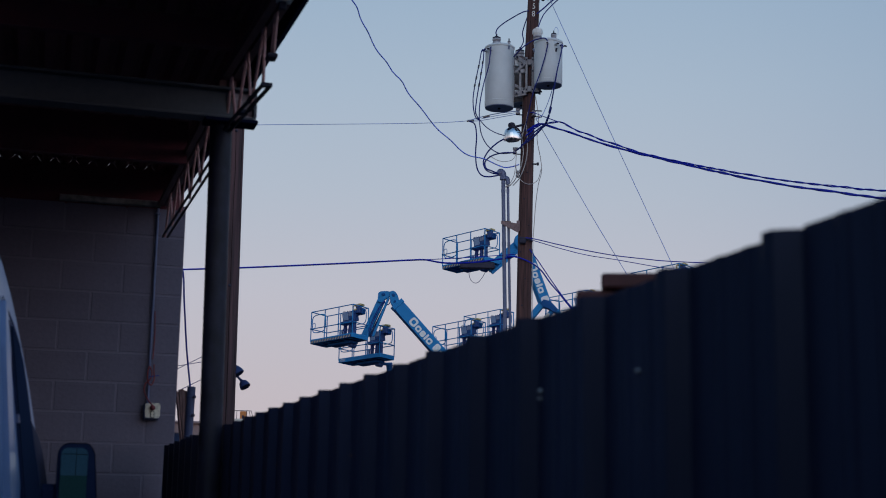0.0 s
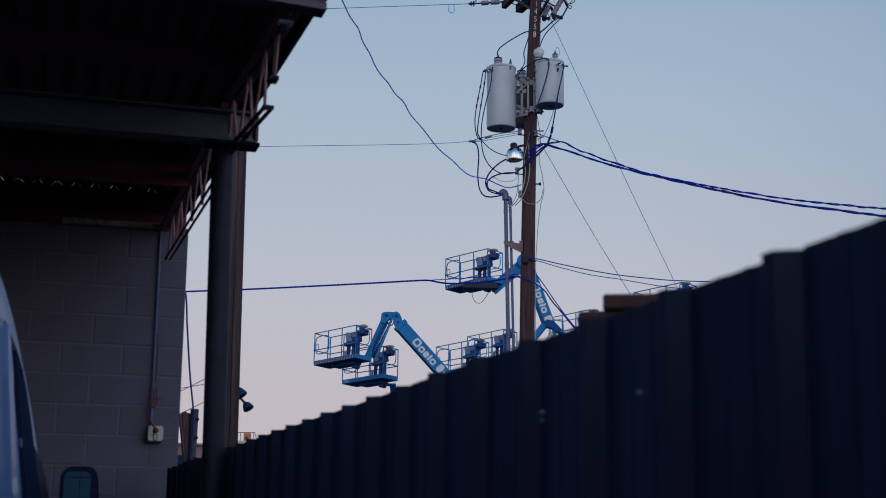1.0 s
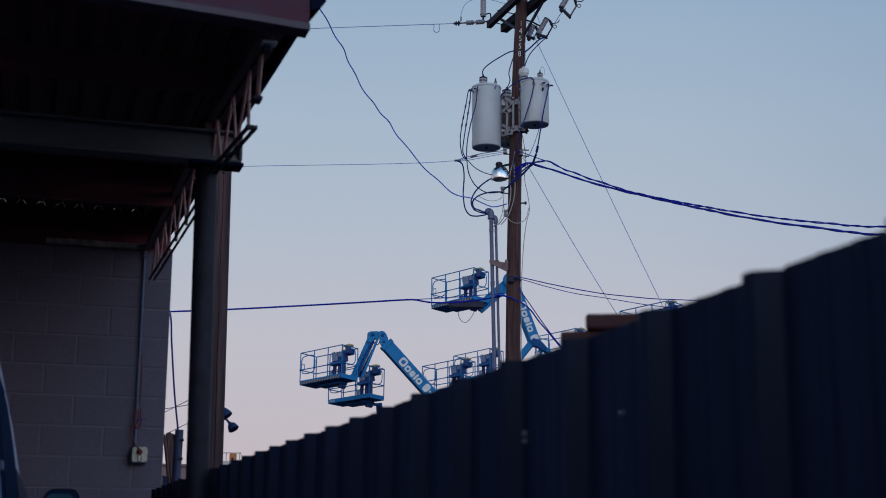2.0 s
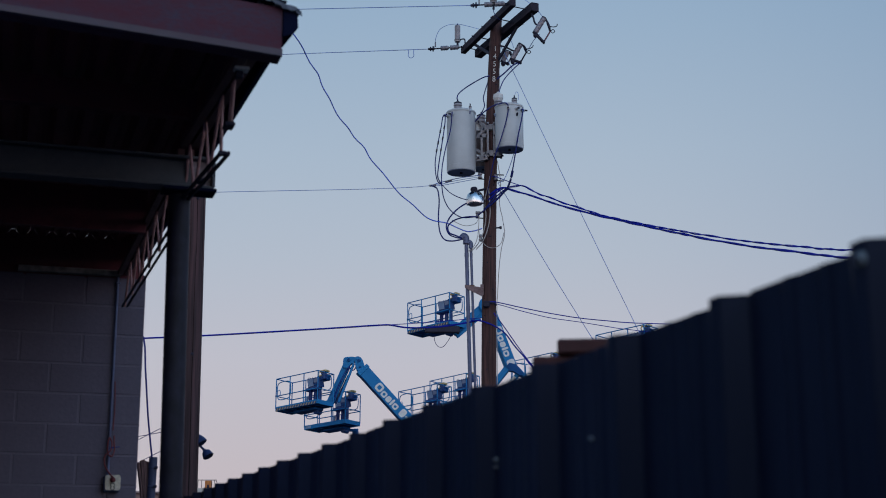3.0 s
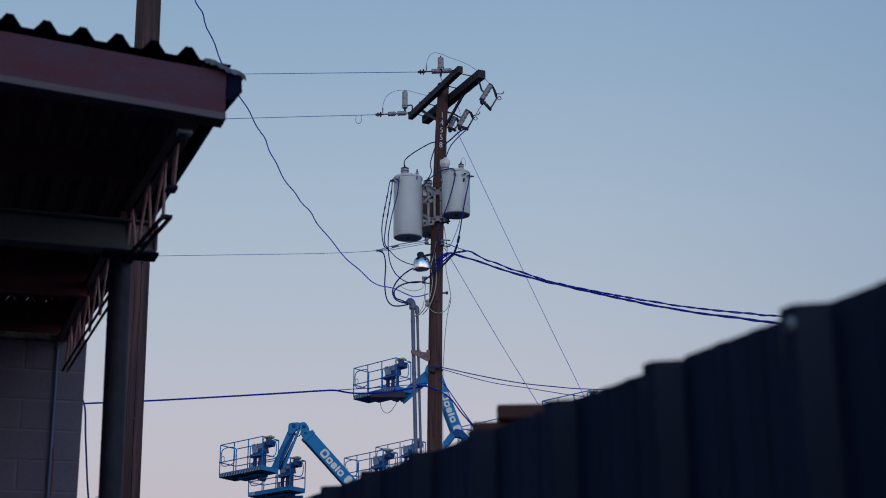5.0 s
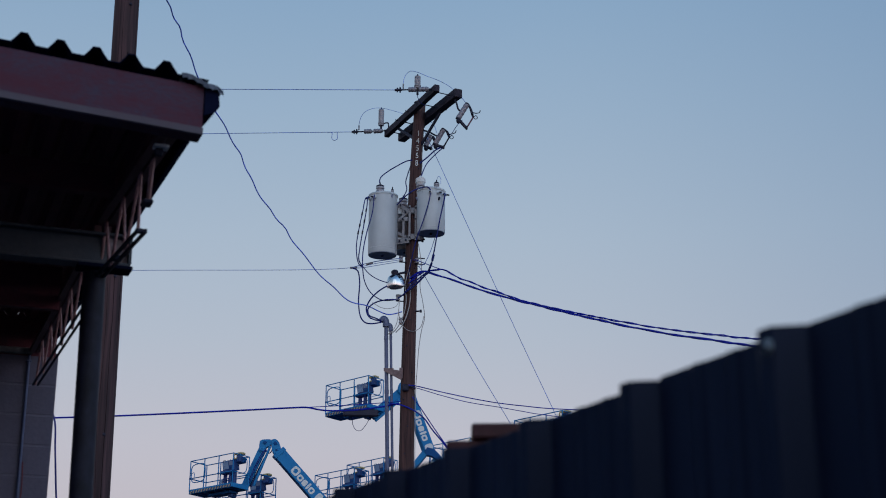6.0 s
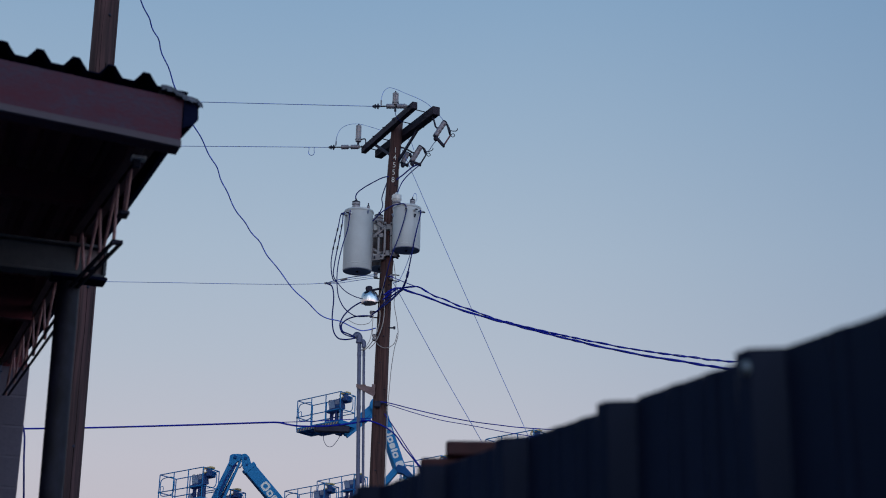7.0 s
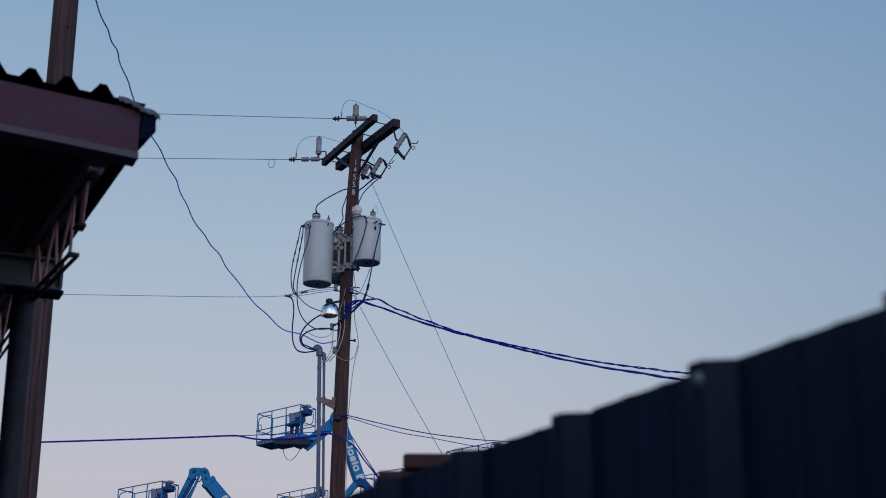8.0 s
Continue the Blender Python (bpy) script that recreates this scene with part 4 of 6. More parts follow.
# ---- transformers ----
def transformer(x, y, z0, z1, r, label, caps, taps, lugs, paint=TANK, hangers=()):
    """A round tank with a banded lid; caps: bushings on the lid, taps and lugs: angles of the low bushings and lifting lugs."""
    s = thing("pole_transformer", label, "transformer", POLE @ pose(x, y, z0), group="transformers on the pole")
    h = z1 - z0
    part("tank", lathe(bm_new(), ((r * 0.97, 0.012), (r, 0.03), (r, h * 0.5), (r, h - 0.06), (r * 1.0, h - 0.02)), sides=40), paint, s, smooth=True)
    part("tank_bottom", lathe(bm_new(), ((r * 0.90, 0.010), (r * 0.965, 0.0), (r * 0.985, 0.012), (r * 0.6, 0.02)), sides=40), TANKDARK, s, "dark recessed tank bottom", smooth=True)
    part("drain_plug", lathe(bm_new(), ((0.02, -0.016), (0.024, -0.01), (0.024, 0.01)), sides=10), HARDWARE, s)
    part("lid", lathe(bm_new(), ((r * 1.02, h - 0.042), (r * 1.04, h - 0.034), (r * 1.04, h - 0.010), (r * 1.02, h - 0.002), (r * 0.85, h + 0.018), (r * 0.3, h + 0.035)), sides=40), paint, s, "domed lid with a rolled band", smooth=True)
    for dx, dy, hh, rr, white in caps:
        bz = h + 0.012
        if white:
            part("bushing", sheds(bm_new(), (dx, dy, bz), (dx, dy, bz + hh * 0.42), rr * 0.95, 2, 0.70), PORCELAIN, s, smooth=True)
            part("bushing_cap", lathe(bm_new(), ((rr * 0.80, bz + hh * 0.38), (rr * 1.12, bz + hh * 0.60), (rr * 1.05, bz + hh * 0.95), (rr * 0.60, bz + hh * 1.02), (rr * 0.18, bz + hh * 1.20)), pose(dx, dy, 0), 8), CAPWHITE, s, "white wildlife guard cap")
        else:
            part("gasket", lathe(bm_new(), ((rr * 1.05, bz - 0.012), (rr * 1.18, bz - 0.004), (rr * 1.18, bz + 0.018), (rr * 0.9, bz + 0.026)), pose(dx, dy, 0), 18), paint, s, smooth=True)
            part("bushing", sheds(bm_new(), (dx, dy, bz + 0.02), (dx, dy, bz + hh * 0.78), rr, 2, 0.70), PORCELAIN, s, smooth=True)
            part("bushing_cap", lathe(bm_new(), ((rr * 0.90, bz + hh * 0.74), (rr * 0.95, bz + hh * 0.84), (rr * 0.62, bz + hh * 0.90), (rr * 0.30, bz + hh)), pose(dx, dy, 0), 14), HARDWARE, s, "dark cap ring", smooth=True)
            part("bushing_stud", sweep(bm_new(), [(dx, dy, bz + hh), (dx, dy, bz + hh + 0.035)], 0.011, 8), HARDWARE, s)
    for a in taps:
        c, si = math.cos(radians(a)), math.sin(radians(a))
        p = Vector((r * c, r * si, h - 0.105))
        o = Vector((c, si, 0))
        part("low_bushing", lathe(bm_new(), ((0.034, -0.006), (0.034, 0.012), (0.024, 0.016), (0.024, 0.05), (0.013, 0.055)), between(p, p + o), 14), paint, s, smooth=True)
        part("spade", beam_bar(bm_new(), p + o * 0.05, p + o * 0.10 + Vector((0, 0, -0.015)), 0.032, 0.024, 0.005), HARDWARE, s)
    for a, drop in lugs:
        c, si = math.cos(radians(a)), math.sin(radians(a))
        p, o = Vector((r * c, r * si, h - drop)), Vector((c, si, 0))
        part("lifting_lug", beam_bar(bm_new(), p - o * 0.004 + Vector((0, 0, -0.03)), p + o * 0.026 + Vector((0, 0, 0.03)), 0.03, 0.028, 0.006), TANKDARK if drop < 0.2 else HARDWARE, s)
    for zz in hangers:
        d = Vector((pole_x(z0 + zz) - x, -y, 0))
        n = d.normalized()
        part("hanger", beam_bar(bm_new(), n * r * 0.95 + Vector((0, 0, zz)), d - n * 0.13 + Vector((0, 0, zz)), 0.07, 0.12, 0.008), TANK, s, "grey steel hanger lug")
    part("weld_seam", lathe(bm_new(), ((r + 0.0005, h * 0.085), (r + 0.003, h * 0.087), (r + 0.003, h * 0.095), (r + 0.0005, h * 0.097)), sides=40), paint, s, smooth=True)
    return s


T1 = transformer(-0.452, -0.16, 8.368, 9.495, 0.257, "tall light grey pole transformer with ribbed bushing", ((-0.055, -0.04, 0.185, 0.078, False), (0.165, -0.02, 0.11, 0.028, False)), (-150, -126), ((-52, 0.07),), TANK, (0.30, 0.86))
transformer(0.405, -0.40, 8.708, 9.505, 0.248, "shorter light grey pole transformer with a white capped bushing", ((-0.19, -0.05, 0.215, 0.082, True), (0.095, -0.05, 0.15, 0.052, False)), (-94, -60, -24), ((-58, 0.21), (-164, 0.17)), TANK, (0.16, 0.62))
transformer(-0.06, 0.44, 8.60, 9.42, 0.215, "rust-stained grey pole transformer mounted behind the pole", ((-0.035, -0.10, 0.20, 0.088, False),), (), ((-120, 0.10),), TANKRUST, (0.20, 0.60))
mount = thing("cluster_mount", "pale grey steel transformer cluster mount banded to the pole", "bracket", POLE)
for z in (8.74, 9.21):
    x = pole_x(z)
    part("band", lathe(bm_new(), ((pole_r(z) + 0.006, z - 0.045), (pole_r(z) + 0.014, z - 0.04), (pole_r(z) + 0.014, z + 0.04), (pole_r(z) + 0.006, z + 0.045)), pose(x, 0, 0), 24), GALV, mount)
# upright frame on the face of the pole, open in the middle
for x0, x1, z0, z1, y in ((0.004, 0.046, 8.66, 9.31, -0.165), (0.116, 0.158, 8.66, 9.31, -0.165), (0.047, 0.115, 9.17, 9.27, -0.160), (0.047, 0.115, 8.68, 8.78, -0.160)):
    bm = bm_new()
    box(bm, (x0, y - 0.014, z0), (x1, y + 0.014, z1), bevel=0.005)
    part("plate", bm, GALV, mount, "pale galvanised plate of the frame")
for x, z in ((0.025, 9.26), (0.137, 9.26), (0.025, 8.71), (0.137, 8.71), (0.137, 9.05)):
    part("bolt", sweep(bm_new(), [(x, -0.15, z), (x, -0.205, z)], 0.013, 8), HARDWARE, mount)
# bracket arms reaching out to the tall tank
for p, q, w, h in (((-0.205, -0.10, 9.37), (0.01, -0.16, 9.20), 0.05, 0.065), ((-0.205, -0.10, 9.33), (-0.205, -0.10, 8.62), 0.05, 0.05), ((-0.085, -0.13, 9.27), (-0.085, -0.13, 8.62), 0.045, 0.045),
                   ((-0.205, -0.10, 9.05), (0.0, -0.15, 9.06), 0.05, 0.075), ((-0.19, -0.12, 9.02), (0.01, -0.17, 9.20), 0.045, 0.05), ((-0.21, -0.10, 8.63), (0.02, -0.15, 8.66), 0.06, 0.10), ((-0.20, -0.10, 8.82), (-0.03, -0.14, 8.72), 0.045, 0.05)):
    part("strut", beam_bar(bm_new(), p, q, w, h, 0.006), GALV, mount)
for x, z in ((-0.14, 9.31), (-0.10, 9.05), (-0.15, 8.64), (-0.04, 8.66), (-0.05, 9.17)):
    part("bolt", sweep(bm_new(), [(x, -0.12, z), (x, -0.20, z)], 0.016, 8), HARDWARE, mount)
for p, q in (((0.16, -0.14, 9.22), (0.21, -0.26, 9.26)), ((0.16, -0.14, 8.72), (0.24, -0.24, 8.68)), ((0.158, -0.15, 8.98), (0.20, -0.22, 8.96))):
    part("strut", beam_bar(bm_new(), p, q, 0.05, 0.07, 0.006), GALV, mount)
part("bolt", sweep(bm_new(), [(0.16, -0.15, 8.685), (0.30, -0.17, 8.675)], 0.017, 8), HARDWARE, mount)
part("bolt", sweep(bm_new(), [(0.255, -0.165, 8.64), (0.265, -0.165, 8.72)], 0.022, 8), HARDWARE, mount)

# ---- lamp, insulators and risers on the pole ----
area = thing("area_light", "shiny aluminium dome reflector lamp on the pole", "lamp", POLE @ pose(-0.215, -0.16, 7.925, 0, 0, 0) @ Matrix.Scale(1.06, 4))
part("reflector", lathe(bm_new(), ((0.150, -0.115), (0.160, -0.118), (0.163, -0.085), (0.150, -0.01), (0.115, 0.06), (0.06, 0.095), (0.02, 0.10)), pose(0, 0, 0, 8, -6), 28), CHROME, area, "polished dome reflector", smooth=True)
part("lens", lathe(bm_new(), ((0.02, -0.16), (0.09, -0.15), (0.142, -0.11), (0.10, -0.105)), pose(0, 0, 0, 8, -6), 24), PORCELAIN, area, "dull glass lens", smooth=True)
part("socket_housing", lathe(bm_new(), ((0.055, 0.08), (0.06, 0.14), (0.045, 0.165), (0.015, 0.175)), pose(0, 0, 0, 8, -6), 14), HARDWARE, area)
part("arm", sweep(bm_new(), [(0.02, 0.0, 0.10), (0.18, 0.08, 0.16), (0.30, 0.14, 0.14)], 0.02, 10), HARDWARE, area)
part("ballast", beam_bar(bm_new(), (0.06, -0.10, 0.0), (0.09, -0.05, -0.09), 0.05, 0.05, 0.008), HARDWARE, area)


def spool(x, y, z, label):
    s = thing("spool_insulator", label, "insulator", POLE @ pose(x, y, z))
    part("spool", lathe(bm_new(), ((0.035, -0.045), (0.04, -0.03), (0.025, 0), (0.04, 0.03), (0.035, 0.045)), sides=16), PORCELAIN, s, smooth=True)
    part("clevis", beam_bar(bm_new(), (-0.03, 0, 0.055), (0.14, 0.04, 0.055), 0.035, 0.012), HARDWARE, s)
    part("clevis", beam_bar(bm_new(), (-0.03, 0, -0.055), (0.14, 0.04, -0.055), 0.035, 0.012), HARDWARE, s)
    return s


spool(-0.12, -0.10, 8.33, "grey spool insulator in a steel clevis on the pole")
spool(0.16, -0.12, 8.29, "grey spool insulator on the street side of the pole")
spool(-0.17, -0.08, 7.62, "small dark spool insulator above the weatherheads")
spool(-0.115, -0.08, 7.20, "small spool insulator holding the twisted drop")
for x, z, side in ((0.19, 8.68, 1), (0.165, 7.385, 1), (0.16, 8.09, 1)):
    bm = bm_new()
    sweep(bm, [(x - 0.10, -0.05, z), (x + 0.07, -0.07, z)], 0.014, 8)
    box(bm, (x + 0.05, -0.09, z - 0.025), (x + 0.09, -0.05, z + 0.025), bevel=0.006)
    part("bolt", bm, HARDWARE, main)


def riser(x, foot_x, z_top, r, label):
    s = thing("conduit_riser", label, "conduit", POLE)
    y = -0.06
    part("pipe", sweep(bm_new(), [(foot_x, y, 0), (x, y, z_top)], r, 16), CONDUIT, s, smooth=True)
    for z in (6.9, 5.95):
        xx = foot_x + (x - foot_x) * z / z_top
        part("coupling", sweep(bm_new(), [(xx, y, z - 0.035), (xx, y, z + 0.035)], r * 1.12, 16), CONDUIT, s, smooth=True)
    part("weatherhead", sweep(bm_new(), smooth_line([(x, y, z_top - 0.05), (x - r * 0.2, y, z_top + r * 2.0), (x - r * 1.3, y, z_top + r * 2.9), (x - r * 2.6, y - 0.01, z_top + r * 1.5)], 6), r * 1.75, 16, r * 1.45), CONDUIT, s, "grey weatherhead", smooth=True)
    return s


riser(-0.372, -0.217, 7.15, 0.034, "thick grey conduit riser with a weatherhead beside the pole")
riser(-0.290, -0.119, 7.07, 0.023, "thin grey conduit riser with a weatherhead beside the pole")
hold = thing("standoff_bracket", "rust-stained steel standoff bracket holding the risers off the pole", "bracket", POLE)
bm = bm_new()
v = [bm.verts.new(p) for p in ((-0.40, -0.11, 6.355), (-0.40, -0.11, 6.30), (-0.09, -0.11, 6.14), (-0.075, -0.11, 6.30), (-0.40, -0.125, 6.355), (-0.40, -0.125, 6.30), (-0.09, -0.125, 6.14), (-0.075, -0.125, 6.30))]
for q in ((0, 1, 2, 3), (7, 6, 5, 4), (0, 4, 5, 1), (1, 5, 6, 2), (2, 6, 7, 3), (3, 7, 4, 0)):
    bm.faces.new([v[k] for k in q])
part("arm", bm, RUSTPLATE, hold)
for x in (-0.355, -0.272):
    part("strap", beam_bar(bm_new(), (x - 0.042, -0.105, 6.33), (x + 0.042, -0.105, 6.325), 0.02, 0.045), RUST, hold)
part("pole_plate", beam_bar(bm_new(), (-0.10, -0.10, 6.36), (-0.10, -0.10, 6.18), 0.06, 0.03), RUSTPLATE, hold)
clampbox = thing("cable_clamp", "dark suspension clamp where the cables meet the pole", "clamp", POLE @ pose(0.03, -0.14, 6.0))
part("clamp_body", beam_bar(bm_new(), (-0.06, 0, -0.06), (-0.05, 0, 0.06), 0.10, 0.12, 0.02), HARDWARE, clampbox)
part("hook", sweep(bm_new(), smooth_line([(-0.05, 0, 0.02), (0.06, -0.02, 0.02), (0.11, 0, -0.01), (0.12, 0.04, 0.0)], 5), 0.014, 8), HARDWARE, clampbox)


# ---- wires ----
def wire(name, pts, r, mat, label, category="wire", twist=0.0, wave=0.0, n=8, strands=1):
    """A hanging wire; twist and wave: turns per metre and radius of a wavy run of twisted strands."""
    line = smooth_line(pts, n)
    bm = bm_new()
    if not twist:
        sweep(bm, line, r, 6)
    else:
        dense, dist, out = [line[0]], 0.0, [[] for _ in range(strands)]
        for a, b in zip(line, line[1:]):
            k = max(1, int((b - a).length / 0.06))
            dense += [a.lerp(b, (i + 1) / k) for i in range(k)]
        for i, p in enumerate(dense):
            if i:
                dist += (p - dense[i - 1]).length
            d = (dense[min(i + 1, len(dense) - 1)] - dense[max(i - 1, 0)]).normalized()
            s = d.cross(Vector((0, 0, 1))).normalized()
            u = s.cross(d)
            a = 2 * math.pi * twist * dist + 1.1 * math.sin(dist * 1.7) + 0.5 * math.sin(dist * 4.3)
            for j in range(strands):
                b = a + 2 * math.pi * j / strands
                out[j].append(p + (s * math.cos(b) + u * math.sin(b)) * wave * (1 + 0.35 * math.sin(dist * 2.9 + 2.0 * j)))
        for j in range(strands):
            sweep(bm, out[j], r * (1.0 if j == 0 else 0.7), 6)
    ob = part(name, bm, mat, smooth=True)
    ob.matrix_world = POLE
    return tagged(ob, label, category)


wire("primary_wire", [(-0.217, -1.02, 11.18), (-3.36, -1.0, 11.165), (-20, -1.0, 11.05), (-45, -1.0, 10.9)], 0.0062, BAREWIRE, "thin bare primary wire strung to the crossarm")
wire("primary_wire", [(-1.056, 1.05, 11.184), (-3.9, 1.05, 11.115), (-20, 1.4, 10.83), (-45, 2, 10.4)], 0.0062, BAREWIRE, "thin bare primary wire strung to the crossarm")
wire("jumper_wire", [(-1.56, 1.04, 11.165), (-1.476, 1.04, 11.16), (-1.470, 1.03, 11.03), (-1.421, 1.03, 11.0), (-1.372, 1.03, 11.03), (-1.366, 1.04, 11.165), (-1.29, 1.04, 11.172)], 0.0058, BAREWIRE, "small hanging wire loop on the primary")
wire("neutral_wire", [(-0.12, -0.10, 8.315), (-0.537, -0.1, 8.248), (-0.985, -0.1, 8.16), (-4.9, 0, 8.107), (-25, 0.2, 7.95), (-45, 0.5, 8.3)], 0.0048, BAREWIRE, "thin neutral wire strung to the pole")
wire("neutral_tail", [(-0.12, -0.12, 8.335), (-0.45, -0.1, 8.30), (-0.75, -0.1, 8.235), (-0.985, -0.1, 8.165)], 0.0075, BAREWIRE, "served tail of the neutral wire")
wire("neutral_tail", [(-0.12, -0.10, 8.285), (-0.45, -0.1, 8.225), (-0.78, -0.1, 8.165), (-0.93, -0.1, 8.15)], 0.005, BAREWIRE, "thin bare tie below the neutral")
for p, q in (((-0.62, -0.1, 8.255), (-0.74, -0.1, 8.225)), ((-0.90, -0.1, 8.165), (-1.02, -0.1, 8.158))):
    ob = tagged(part("wire_connector", sweep(bm_new(), [p, Vector(p).lerp(Vector(q), 0.5), q], 0.020, 8), GALV, smooth=True), "grey crimped connector on the neutral wire", "connector")
    ob.matrix_world = POLE
wire("communication_cable", [(-0.12, -0.13, 5.728), (-0.456, -0.05, 5.681), (-0.849, 0, 5.636), (-1.361, 0, 5.621), (-1.538, 0, 5.642), (-1.716, 0, 5.674), (-1.982, 0, 5.667), (-2.426, 0, 5.641), (-3.413, 0, 5.587), (-4.994, 0, 5.508), (-6.034, 0, 5.47), (-25, 0.3, 4.9), (-45, 1, 5.4)], 0.015, BLUECABLE, "black communication cable sagging to the pole", "cable")
wire("messenger_wire", [(-0.10, -0.1, 5.77), (-0.9, -0.03, 5.72), (-1.30, 0, 5.70), (-1.74, 0, 5.676)], 0.007, BLUECABLE, "thin messenger wire above the cable")
wire("twisted_drop", [(-0.09, -0.08, 7.374), (-0.205, -0.09, 7.319), (-0.327, -0.1, 7.313), (-0.466, -0.13, 7.364), (-0.664, -0.2, 7.415), (-0.986, -0.37, 7.478), (-1.372, -0.66, 7.736), (-1.655, -0.96, 7.971), (-2.107, -1.58, 8.473), (-2.441, -2.19, 8.806), (-2.758, -2.91, 9.364), (-3.0, -3.63, 9.667), (-3.215, -4.43, 10.004), (-3.38, -5.18, 10.385), (-3.478, -5.76, 10.54), (-3.70, -7.6, 11.0)], 0.0100, DROPCABLE, "blue-black twisted service drop running overhead", "cable", twist=1.6, wave=0.0115)
wire("service_cable", [(0.02, -0.17, 7.86), (0.16, -0.2, 7.98), (0.283, -0.2, 8.074), (0.363, -0.2, 8.083), (0.511, -0.24, 8.09), (0.638, -0.35, 8.068), (0.771, -0.47, 7.961), (0.922, -0.61, 7.83), (1.052, -0.73, 7.76), (1.317, -0.97, 7.575), (1.487, -1.14, 7.476), (1.836, -1.48, 7.251), (2.338, -1.99, 6.985), (3.115, -2.84, 6.593), (3.818, -3.69, 6.247), (4.45, -4.54, 5.955), (4.877, -5.17, 5.761), (7.5, -9.0, 5.0)], 0.0108, BLUECABLE, "thick black twisted service cable", "cable", twist=1.8, wave=0.0085, strands=2)
wire("service_cable", [(0.04, -0.17, 7.95), (0.243, -0.2, 8.074), (0.342, -0.2, 8.07), (0.461, -0.2, 8.03), (0.655, -0.37, 7.919), (1.032, -0.71, 7.69), (1.397, -1.05, 7.47), (1.921, -1.56, 7.186), (2.418, -2.07, 6.92), (3.113, -2.84, 6.548), (3.814, -3.69, 6.179), (4.444, -4.54, 5.873), (4.842, -5.13, 5.668), (7.4, -9.0, 4.8)], 0.0145, BLUECABLE, "thick black twisted service cable", "cable", twist=1.15, wave=0.0075, strands=2)
wire("service_neutral", [(0.10, -0.14, 8.30), (0.146, -0.2, 8.283), (0.315, -0.2, 8.218), (0.513, -0.2, 8.143), (0.741, -0.4, 8.01)], 0.008, BLUECABLE, "thin bare neutral leading from the pole to the service cable")
wire("guy_wire", [(0.22, 0.02, 10.95), (0.485, 0, 10.342), (1.337, 0, 8.381), (2.091, 0, 6.672), (2.532, 0, 5.69), (5.03, 0, 0)], 0.0053, BAREWIRE, "thin steel guy wire running down from the pole top")
wire("guy_wire", [(0.20, 0.02, 8.23), (0.284, 0, 8.077), (1.1, 0, 6.61), (1.78, 0, 5.446), (4.98, 0, 0.0)], 0.0055, BAREWIRE, "thin steel guy wire running down from mid pole")
wire("communication_cable", [(0.0, -0.14, 6.05), (0.133, -0.09, 6.049), (0.596, 0.07, 5.975), (1.094, 0.23, 5.901), (1.599, 0.4, 5.846), (2.11, 0.57, 5.821), (2.628, 0.73, 5.805), (9, 2.5, 6.0)], 0.0086, BLUECABLE, "black communication cable leading off to the street", "cable")
wire("communication_cable", [(0.0, -0.14, 6.03), (0.133, -0.09, 6.019), (0.595, 0.07, 5.915), (1.093, 0.23, 5.821), (1.597, 0.4, 5.775), (2.107, 0.57, 5.719), (2.364, 0.65, 5.691), (9, 2.5, 5.3)], 0.0065, BLUECABLE, "black communication cable leading off to the street", "cable")
wire("drop_cable", [(-0.30, -0.15, 5.722), (-0.159, -0.15, 5.711), (-0.042, -0.165, 5.68), (0.152, -0.16, 5.59), (0.307, -0.04, 5.488), (0.453, 0.07, 5.306), (0.688, 0.24, 5.052), (1.9, 0.9, 3.4), (2.2, 1.0, 0.0)], 0.012, BLUECABLE, "black drop cable slanting down behind the fence", "cable")
wire("drop_cable", [(0.10, -0.13, 5.85), (0.154, -0.12, 5.773), (0.231, -0.06, 5.683), (0.367, 0.03, 5.5), (0.503, 0.13, 5.316), (0.669, 0.25, 5.104), (1.9, 0.9, 3.5), (2.25, 1.0, 0.0)], 0.009, BLUECABLE, "black drop cable slanting down behind the fence", "cable")
J = "dark insulated jumper between transformer and secondary"
wire("jumper_wire", [(-0.70, -0.30, 9.385), (-0.745, -0.34, 9.395), (-0.765, -0.35, 9.369), (-0.806, -0.35, 9.138), (-0.877, -0.35, 8.752), (-0.908, -0.35, 8.44), (-0.859, -0.35, 8.16), (-0.79, -0.3, 8.115)], 0.010, CABLE, J)
wire("jumper_wire", [(-0.69, -0.31, 9.39), (-0.715, -0.37, 9.40), (-0.724, -0.38, 9.369), (-0.734, -0.38, 9.211), (-0.786, -0.38, 8.846), (-0.847, -0.38, 8.43), (-0.857, -0.38, 8.224), (-0.79, -0.3, 8.115)], 0.010, CABLE, J)
wire("jumper_wire", [(-0.615, -0.38, 9.39), (-0.600, -0.45, 9.41), (-0.606, -0.46, 9.36), (-0.633, -0.45, 9.082), (-0.724, -0.45, 8.719), (-0.785, -0.45, 8.357), (-0.786, -0.45, 8.049), (-0.747, -0.40, 7.823), (-0.649, -0.35, 7.65), (-0.512, -0.3, 7.55), (-0.404, -0.2, 7.54), (-0.20, -0.12, 7.575)], 0.010, CABLE, J)
wire("jumper_wire", [(-0.795, -0.2, 8.15), (-0.655, -0.2, 8.003), (-0.516, -0.2, 7.919), (-0.357, -0.2, 7.865), (-0.22, -0.18, 7.84)], 0.008, CABLE, "thin lead to the area light")
